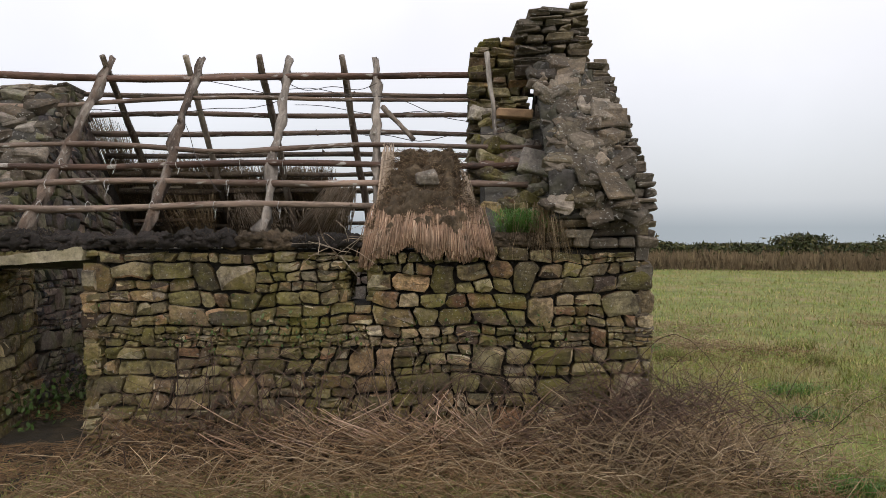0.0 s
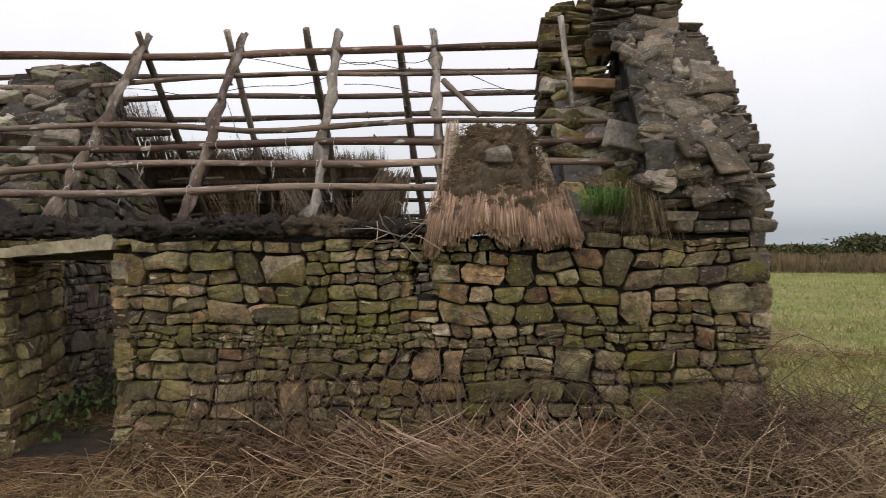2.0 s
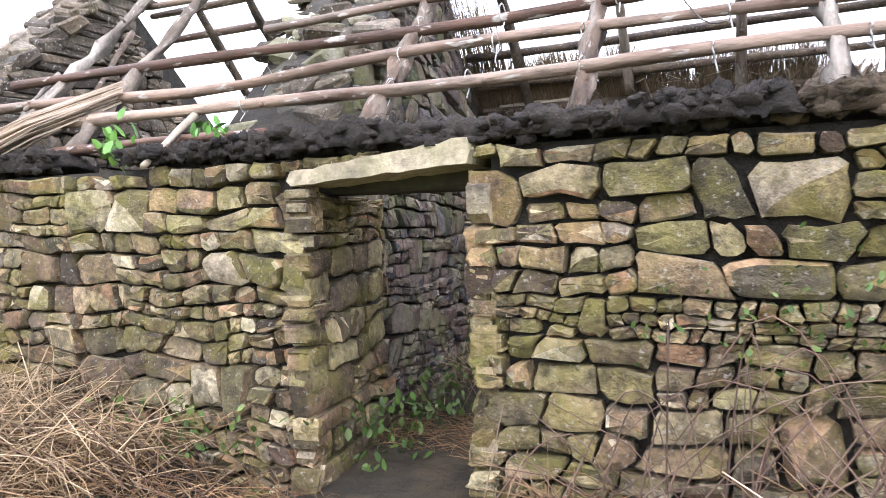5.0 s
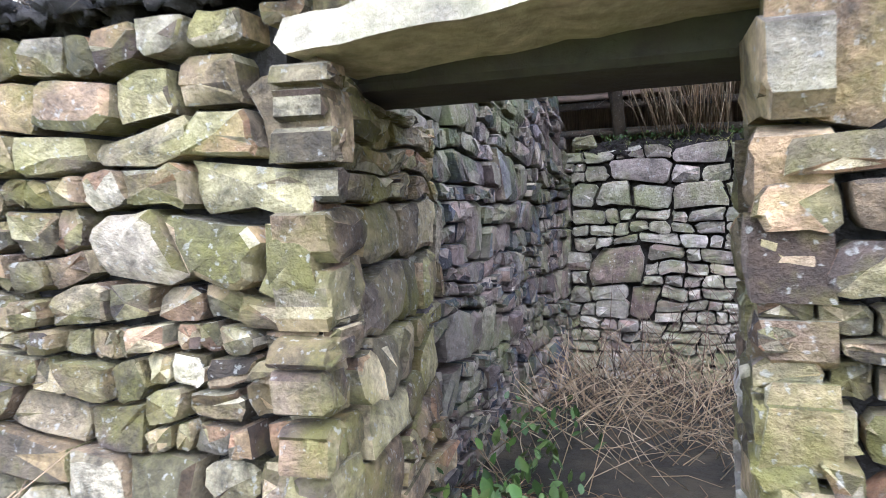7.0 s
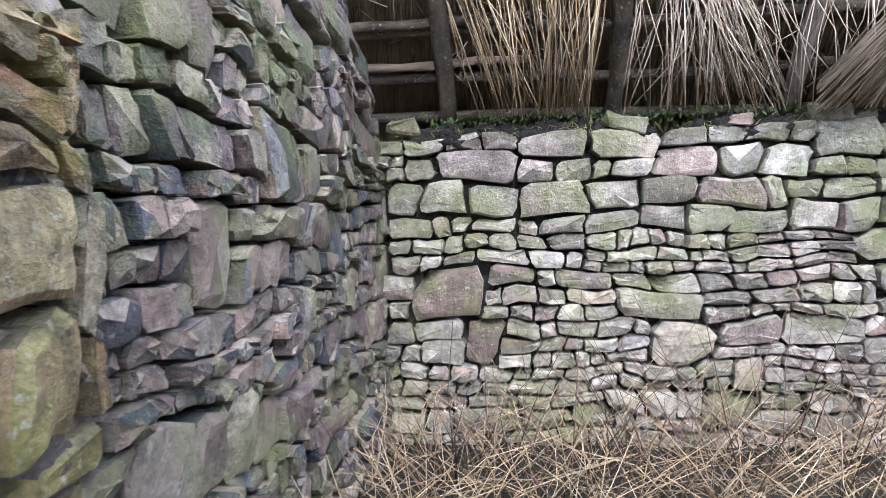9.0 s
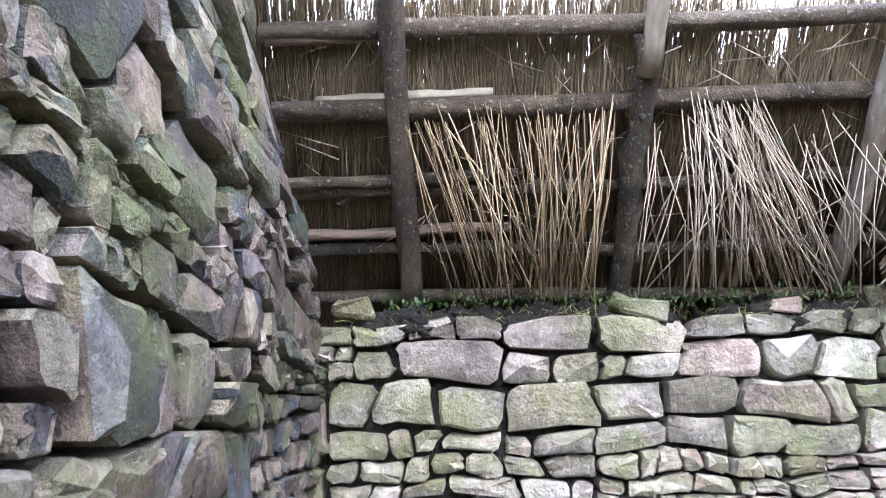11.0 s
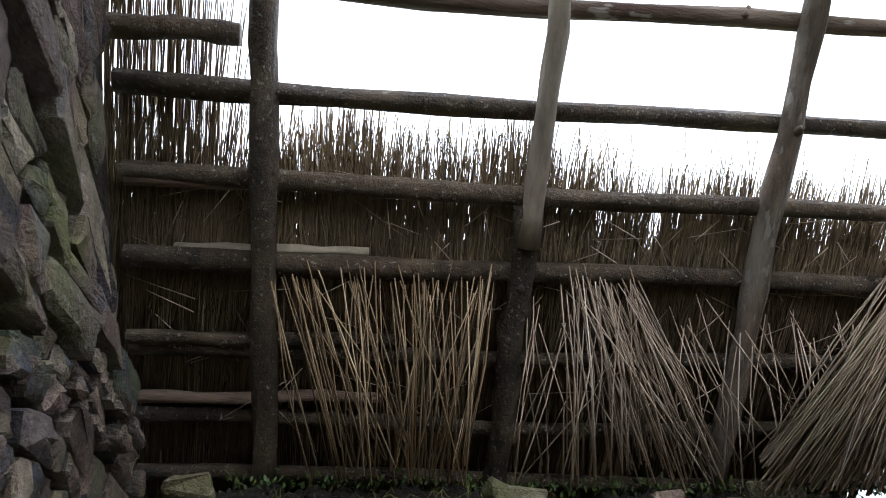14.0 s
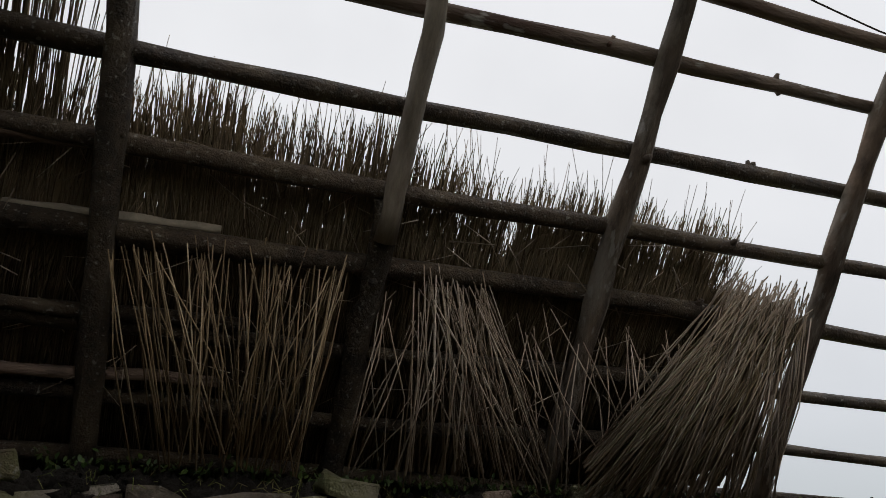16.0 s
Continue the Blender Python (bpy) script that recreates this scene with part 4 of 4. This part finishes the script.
# left reed bundle and sticks on the wall top
rb = random.Random(31)
ps = []
for i in range(420):
    s, q = rb.gauss(0, .055), rb.gauss(0, .03)
    a = Vector((-6.72 + s * .6, 7.42 - s * .5, 2.62 + q))
    b = Vector((-7.72 + s * 2.2, 6.55 - s * 1.6 + rb.uniform(-.1, .1), 1.93 + q * 1.3))
    ps.append([a, a.lerp(b, .5) + Vector((0, 0, .05)), b])
tagged(strands("reed_bundle", ps, .0055, M_REED), "sheaf of golden reeds sliding off the wall top", "reeds", kind="stuff")
for p0, p1, r0, lab, m in [((-5.72, 7.20, 2.36), (-5.62, 6.60, 1.93), .026, "bleached stripped stick leaning over the wall edge", M_PALEWOOD),
                           ((-7.69, 8.4, 3.45), (-7.66, 7.9, 2.75), .026, "short upright brown stick among the rafters", M_POLE),
                           ((-8.1, 7.9, 3.0), (-7.72, 7.3, 2.55), .022, "split stick lying across the purlins", M_RAFTER),
                           ((-6.95, 6.98, 2.13), (-5.0, 7.02, 2.14), .034, "pale purlin pole lying on the wall top", M_POLE),
                           ((.52, 8.28, 4.22), (.62, 7.95, 3.02), .03, "bleached split branch standing against the rubble", M_RAFTER),
                           ((-.72, 8.28, 3.58), (-.34, 8.05, 3.16), .034, "broken branch stub nailed to a rafter", M_RAFTER),
                           ((.4, 7.72, 2.86), (1.15, 7.70, 2.80), .04, "reddish broken purlin end in the rubble", M_POLE)]:
    tagged(link("stick", *pole_mesh(p0, p1, r0, r0 * .8, r0 * 900, .012, segs=8)[:2], m), lab, "stick")
for x0, x1, y, dz, r0, m, lab in [(-4.62, -3.88, 10.33, .06, .022, M_PALEWOOD, "short split pale stick resting on a purlin"), (-4.78, -3.98, 10.12, .0, .02, M_POLE, "thin reddish stick along a purlin"),
                                  (-4.95, -4.36, 9.75, -.03, .045, M_BARK, "sawn pole stub sticking out of the wall"), (-4.78, -3.80, 10.72, .0, .026, M_POLE, "thin grey batten pole under the thatch"),
                                  (-4.8, -3.75, 10.53, -.02, .03, M_BARK, "dark batten pole under the thatch")]:
    tagged(link("stick", *pole_mesh((x0, y, bz(y) + dz), (x1, y, bz(y) + dz + .02), r0, r0 * .85, x0, .015, segs=8), m), lab, "stick")

# twine ties and wires
rw = random.Random(5)
for x in (-4.2, -2.95, -1.78, -5.2, -.2, -3.6, -2.3):
    for n_, y in enumerate((7.16, 7.38, 7.61)):
        c = Vector((x + rw.uniform(-.1, .1), y, fz(y) + .03))
        pts = [c + Vector((rw.uniform(-.008, .008), math.cos(a) * .055, math.sin(a) * .055)) for a in np.linspace(0, 6.3, 11)] + [c + Vector((.02, -.07, -.12))]
        link("twine_tie", *tube(pts, [.004] * len(pts), 4), M_TWINE, timbers[n_], "loop of pale twine")
for p0, p1, sag in [((-4.3, 8.3, 3.55), (-1.9, 8.6, 3.75), .12), ((-1.9, 8.6, 3.85), (.3, 8.3, 3.4), -.1), ((-.9, 8.0, 3.2), (.9, 7.9, 3.3), .08), ((-2.2, 8.7, 4.0), (-.8, 8.5, 3.9), .1), ((-3.0, 8.0, 3.4), (-2.3, 7.2, 2.5), .1),
                   ((-3.4, 8.9, 4.05), (.2, 9.2, 3.9), .12), ((-2.0, 9.4, 3.8), (1.0, 9.5, 3.75), .08)]:
    p0, p1 = Vector(p0), Vector(p1)
    pts = [p0.lerp(p1, s) + Vector((0, .03 * math.sin(9 * s), -sag * math.sin(math.pi * s) + .03 * math.sin(13 * s))) for s in np.linspace(0, 1, 18)]
    tagged(link("wire", *tube(pts, [.0045] * 18, 4), M_WIRE), "thin rusty wire strung between the roof poles", "wire", "roof wires")


# ---------------------------------------------------------------- plants
def tangle(name, n, place, length, rad, material, label, seed, flat=.6, up=.5, category="dead grass"):
    r = random.Random(seed)
    ps = []
    for i in range(n):
        p = place(r)
        p = Vector(p)
        a = r.uniform(0, 2 * math.pi)
        ln = length * r.uniform(.5, 1.3)
        d = Vector((math.cos(a), math.sin(a) * .8, r.gauss(up, flat))).normalized() * ln
        b = p + d
        ps.append([p, p + d * .5 + Vector((r.gauss(0, .03), r.gauss(0, .03), ln * .06)), Vector((b.x, b.y, max(b.z, lie(b.x, b.y) + .01) - ln * .05))])
    ps = [q for q in ps if not any(DL - .1 < p[0] < DR + .2 and 4.9 < p[1] < 8.4 and p[2] > lie(p[0], p[1]) + .14 for p in q)]
    keep = [q for q in ps if not any((WF - .03 < p.y < BB and XL0 < p.x < XG1 + .03) for p in map(Vector, q)) or min(Vector(p).y for p in q) > WB]
    return tagged(strands(name, keep, rad, material), label, category, kind="stuff")


def tuft(n, c, h, material, label, seed, droop=.0, spread=.12):
    r = random.Random(seed)
    ps = []
    for i in range(n):
        a = r.uniform(0, 6.3)
        o = Vector(c) + Vector((r.gauss(0, spread), r.gauss(0, spread * .4), 0))
        d = Vector((math.cos(a) * .5, math.sin(a) * .3 - .25, 0)) * h
        ps.append([o, o + d * .5 + Vector((0, 0, h * r.uniform(.5, .9))), o + d * 1.1 + Vector((0, 0, h * r.uniform(.1, .8) - droop))])
    return tagged(strands("grass_tuft", ps, .003, material), label, "grass tuft", kind="stuff")


def heap_h(x):
    h = .28 + .12 * noise.noise(Vector((x * 1.3, 1, 1)))
    h += .35 * math.exp(-((x - 1.7) / .7) ** 2) + .25 * math.exp(-((x + 6.3) / .9) ** 2)
    return h - .75 * math.exp(-((x + 4.05) / .7) ** 2)


def heap(r):
    x = r.uniform(-8.2, 2.7)
    y = WF - .06 - abs(r.gauss(0, .45))
    return x, y, lie(x, y) + max(0, heap_h(x)) * math.exp(-((WF - y) / .6) ** 2) * r.uniform(.1, 1)


hp = blanket("heap_of_dead_grass", lambda u, v: ((-8.2 + u * 10.8, 5.6 + v * 1.02, lie(-8.2 + u * 10.8, 5.6 + v) - .04 + max(0, heap_h(-8.2 + u * 10.8)) * .45 * v ** 1.5), (0, 0, 1)), 160, 16, .02, M_EARTH, None, "", .05, 5)
tagged(hp, "matted bank of dead grass and earth along the wall", "bank", kind="structure")
tangle("dead_grass", 3600, heap, .46, .0042, M_BROWNSTRAW, "tangled dead straw-coloured grass stems along the wall foot", 41, .35, .35)
tangle("dead_grass", 420, lambda r: (lambda x, y: (x, y, lie(x, y) + .25 * r.random()))(r.gauss(-.2, .75), 6.15 + r.gauss(0, .25)), .62, .0045, M_STRAW, "heap of fallen pale reeds below the thatch", 42, .4, .35)
tangle("dead_grass", 1400, lambda r: (lambda x, y: (x, y, lie(x, y) + .5 * r.random()))(r.gauss(-6.6, .65), 6.1 + r.gauss(0, .28)), .6, .004, M_STRAW, "heap of pale dead grass beside the doorway", 43, .3, .2)
tangle("bramble", 520, heap, .75, .005, M_BRAMBLE, "dark leafless bramble stems along the wall foot", 44, .3, .6, "bramble")
tangle("bramble", 900, lambda r: (lambda x, y: (x, y, lie(x, y) + .1 + .55 * r.random()))(1.9 + r.gauss(0, .45), 6.1 + r.gauss(0, .4)), .5, .0038, M_BRAMBLE, "dark leafless bramble bush at the wall corner", 45, .4, .5, "bramble")
tangle("dead_grass", 1500, lambda r: (lambda x, y: (x, y, lie(x, y) + .45 * r.random()))(2.1 + r.gauss(0, .6), 5.7 + r.gauss(0, .5)), .4, .0035, M_STRAW, "dead yellow grass round the bramble bush", 46, .4, .4)
tangle("dead_grass", 2100, lambda r: (r.uniform(-4.6, .6), r.uniform(8.2, 10.45), .05 + .2 * r.random()), .5, .0032, M_STRAW, "dead pale stems on the earth floor inside", 47, .4, .7)
tangle("bramble", 260, lambda r: (r.uniform(-4.4, .6), r.uniform(9.3, 10.3), .05), .95, .0035, M_BRAMBLE, "thin bare stems against the back wall", 48, .3, 1.3, "bramble")
tangle("dead_grass", 2200, lambda r: (lambda x, y: (x, y, lie(x, y)))(r.uniform(-7, 5), r.uniform(3.2, 6.0)), .33, .0032, M_BROWNSTRAW, "flattened dead stems lying on the meadow", 49, .2, .25)

rh = random.Random(99)
for i in range(16):
    hx, hy = rh.uniform(2.8, 10), rh.uniform(4.2, 15)
    sp = rh.uniform(.25, .7)
    tangle("dead_grass", 260, lambda r: (lambda x, y: (x, y, lie(x, y) + .05 * r.random()))(hx + r.gauss(0, sp), hy + r.gauss(0, sp)), .32, .0042, M_STRAW if i % 2 else M_BROWNSTRAW, "flattened swathe of dead grass on the meadow", 200 + i, .12, .12)
for i in range(14):
    hx, hy = rh.uniform(2.6, 8), rh.uniform(4.0, 13)
    tuft(150, (hx, hy, lie(hx, hy)), .22, M_GRASS if i % 3 else M_LEAFB, "lush green grass tussock in the meadow", 230 + i, 0, .18)

tangle("dead_grass", 1500, lambda r: (lambda x, y: (x, y, lie(x, y) + .065))(r.uniform(-4.7, -3.4), r.uniform(5.0, 8.3)), .22, .003, M_BROWNSTRAW, "short trodden dead grass on the doorway ground", 90, .06, .05)
tangle("loose_reed", 26, lambda r: (r.gauss(-1.0, .12), WF - .10 - .06 * r.random(), 1.85 + .2 * r.random()), .38, .0045, M_REED, "few loose reeds sticking out beside the thatch patch", 91, .6, .6, "reeds")

tangle("dead_grass", 3600, lambda r: (lambda x, y: (x, y, lie(x, y) + .08 * r.random()))(r.uniform(-7.5, 3.0), 5.9 - 1.5 * r.random() ** 1.4), .34, .0036, M_BROWNSTRAW, "matted brown dead grass before the wall bank", 92, .25, .3)
tangle("dead_grass", 700, lambda r: (lambda x, y: (x, y, lie(x, y) + .12 * r.random()))(r.uniform(-3.2, 1.8), 5.9 - .9 * r.random()), .5, .004, M_STRAW, "pale dead stalks scattered over the brown grass", 93, .3, .3)

def stalk_pile(n, cx, spread, cy, length, rad, material, label, seed, rise=.55):
    """Long straight fallen stalks, crossing one another at the wall foot."""
    r = random.Random(seed)
    ps = []
    for i in range(n):
        x, y = cx + r.gauss(0, spread), cy + r.gauss(0, .16)
        a = r.choice((1, 1, -1)) * r.gauss(.62, .35)
        ln = length * r.uniform(.5, 1.25)
        z = lie(x, y) + r.uniform(.02, .28)
        d = Vector((-math.cos(a), r.gauss(.05, .22), math.sin(abs(a)) * rise)) if a > 0 else Vector((math.cos(a), r.gauss(.05, .22), math.sin(abs(a)) * rise))
        p, q = Vector((x, y, z)), Vector((x, y, z)) + d * ln
        q.y = min(q.y, WF - .09)
        if DL - .5 < min(p.x, q.x) < DR + .45 or DL - .5 < max(p.x, q.x) < DR + .45:
            continue
        ps.append([p, p.lerp(q, .5) + Vector((0, 0, r.gauss(.0, .015))), q])
    return tagged(strands("fallen_reeds", ps, rad, material, tip=.7), label, "dead reeds", kind="stuff")


stalk_pile(240, -.35, .62, 6.12, .75, .0052, M_FRINGE, "pile of long fallen pinkish reeds at the wall foot", 301)
stalk_pile(240, -.2, 1.1, 6.0, .6, .0048, M_BROWNSTRAW, "long fallen straw stalks crossing at the wall foot", 302)
stalk_pile(150, -.9, 1.5, 6.2, .5, .0038, M_BRAMBLE, "dark dead stalks leaning against the wall foot", 303, .9)
stalk_pile(300, -6.5, .6, 6.15, .6, .0052, M_STRAW, "pale dead stalks leaning beside the doorway", 304, .9)

# arching bramble canes over the front wall
rc = random.Random(8)
for i in range(80):
    x = rc.gauss(-.9, .9) if i % 2 else rc.uniform(-3.0, 2.0)
    p0 = Vector((x, WF - .25, .15))
    dx = rc.gauss(.3, .5)
    h = rc.uniform(.4, 1.0)
    pts = [p0 + Vector((dx * s, .12 * math.sin(s * 3.1) - .02 + .05 * rc.random(), h * math.sin(s * 2.2))) for s in np.linspace(0, 1.15, 9)]
    ob = link("bramble_cane", *tube(pts, list(np.linspace(.0052, .0022, 9)), 5), M_BRAMBLE)
    tagged(ob, "thin arching brown bramble cane against the wall", "bramble", "wall brambles")


def leaves(name, n, place, size, material, label, seed, category="leaves", parent=None, up=.3):
    r = random.Random(seed)
    lumps = []
    for i in range(n):
        p = Vector(place(r))
        s = size * r.uniform(.6, 1.3)
        rot = Euler((r.uniform(.3, 1.6), r.uniform(-.7, .7), r.uniform(0, 6.3))).to_matrix()
        out = [(0, -1, 0), (.5, -.35, .08), (.42, .4, .1), (0, 1, -.05), (-.42, .4, .1), (-.5, -.35, .08)]
        vs = [tuple(p + rot @ (Vector(q) * s)) for q in out]
        lumps.append((vs, [(0, 1, 2, 3), (0, 3, 4, 5)]))
    return tagged(link(name, *join(lumps), material, parent, kind="stuff"), label, category)


leaves("ivy_leaves", 190, lambda r: (r.gauss(-1.75, .5), WF - .06 - .05 * r.random(), r.gauss(1.12, .14)), .02, M_LEAF, "small green bramble leaves on the wall", 51)
leaves("ivy_leaves", 90, lambda r: (r.gauss(.6, .5), WF - .06 - .05 * r.random(), r.gauss(1.1, .15)), .018, M_LEAF, "few small green leaves on the wall", 52)
leaves("nettle_leaves", 260, lambda r: (r.gauss(-4.3, .12), r.uniform(6.9, 8.6), .05 + .4 * r.random()), .035, M_LEAF, "dark green nettles growing in the doorway", 53)
leaves("weed_leaves", 90, lambda r: (r.gauss(-5.2, .35), WF - .2 + r.gauss(0, .06), .2 + .35 * r.random()), .03, M_LEAF, "green weeds at the wall foot", 54)
leaves("dock_plant", 26, lambda r: (-6.02 + r.gauss(0, .07), 6.72 + r.gauss(0, .04), 2.12 + r.gauss(0, .07)), .055, M_LEAFB, "bright green leafy plant rooted on the wall top", 55, "plant")
leaves("dock_plant", 20, lambda r: (-5.3 + r.gauss(0, .08), 6.8 + r.gauss(0, .04), 2.16 + r.gauss(0, .03)), .04, M_LEAFB, "bright green fern tuft on the wall top", 56, "plant")
leaves("moss", 1100, lambda r: (lambda y: (r.uniform(-4.4, .5), y, BTOP + .10 + r.gauss(0, .015)))(r.uniform(10.66, 10.9)), .014, M_LEAF, "small green moss tufts on the back wall turf", 57, "moss")


tuft(420, (.80, 6.78, 2.10), .27, M_LEAFB, "bright green grass tuft growing on the wall top", 61)
tuft(220, (1.0, 6.74, 2.10), .34, M_STRAW, "withered drooping grass tuft on the wall top", 62, .3, .08)
tuft(60, (1.2, 6.78, 2.08), .06, M_LEAFB, "small green moss cushion on the gable foot", 63, 0, .06)


# ---------------------------------------------------------------- meadow and hedge
def blades(name, n, place, h, w, material, label, seed):
    r = np.random.RandomState(seed)
    vs, fs = [], []
    for i in range(n):
        x, y = place(r)
        if XL0 - .1 < x < XG1 + .1 and WF - .1 < y < BB + .2:
            continue
        z = lie(x, y)
        a, hh = r.rand() * 6.28, h * (.5 + r.rand())
        lx, ly = r.randn() * .5 * hh, r.randn() * .5 * hh
        dx, dy = math.cos(a) * w, math.sin(a) * w
        k = len(vs)
        vs += [(x - dx, y - dy, z), (x + dx, y + dy, z), (x + lx * .5 + dx * .6, y + ly * .5 + dy * .6, z + hh * .65), (x + lx * .5 - dx * .6, y + ly * .5 - dy * .6, z + hh * .65), (x + lx * 1.3, y + ly * 1.3, z + hh * .9)]
        fs += [(k, k + 1, k + 2, k + 3), (k + 3, k + 2, k + 4)]
    return tagged(link(name, vs, fs, material, kind="stuff"), label, "grass")


def meadow_near(r):
    return 1.2 + 9 * r.rand() ** 1.3, 2.5 + 9 * r.rand()


def meadow_far(r):
    y = 8 + 30 * r.rand()
    return 1 + (y * .75) * r.rand() + 1, y


blades("meadow_grass", 42000, meadow_near, .085, .004, M_GRASS, "short rough green meadow grass", 71)
blades("meadow_grass", 34000, meadow_far, .10, .009, M_GRASS, "short rough green meadow grass farther off", 72)
blades("meadow_grass", 16000, lambda r: (-8 + 10 * r.rand(), 1.5 + 4.6 * r.rand()), .085, .004, M_GRASS, "short rough green grass before the cottage", 73)
blades("dead_tussocks", 9000, lambda r: (1.5 + 12 * r.rand() ** 1.2, 3 + 14 * r.rand()), .09, .004, M_STRAW, "yellow dead grass strewn in the meadow", 74)


def hedge():
    r = np.random.RandomState(3)
    for nm, n, y0, dy, hf, w, m, lab, sd in [("hedge", 60000, 37.0, 2.0, 1.25, .075, M_HEDGE, "dark green gorse and bramble hedge across the field", 1), ("bracken_bank", 22000, 35.2, 1.0, .95, .022, M_HEDGEB, "brown dead bracken in front of the hedge", 2)]:
        vs, fs = [], []
        for i in range(n):
            x = 5 + 45 * r.rand()
            y = y0 + dy * r.randn() * .4 - .12 * (x - 12)
            prof = 1 + .22 * noise.noise(Vector((x * .55, sd, 0))) + .16 * noise.noise(Vector((x * 1.7, sd, 4)))
            if nm == "hedge" and noise.noise(Vector((x * .35, 7, 7))) > .15:
                prof += .35
            z = lie(x, y) + hf * prof * r.rand() ** .6
            k = len(vs)
            if nm == "hedge":
                d = r.randn(3, 3) * w
                vs += [(x + a[0], y + a[1], z + a[2]) for a in d]
                fs.append((k, k + 1, k + 2))
            else:
                lx = r.randn() * .1
                vs += [(x - w, y, z - .35), (x + w, y, z - .35), (x + lx, y, z + .1)]
                fs.append((k, k + 1, k + 2))
        ob = tagged(link(nm, vs, fs, m, kind="stuff", smooth=False), lab, "hedge")
        if nm == "hedge":
            blanket("inner_growth", lambda u, v: ((3 + 50 * u, 36.4 + 1.6 * v - .12 * (50 * u - 9), lie(3 + 50 * u, 37) + 1.0 * math.sin(v * 3.1)), (0, 0, 1)), 200, 8, .05, m, ob, "", .25, .9)


hedge()
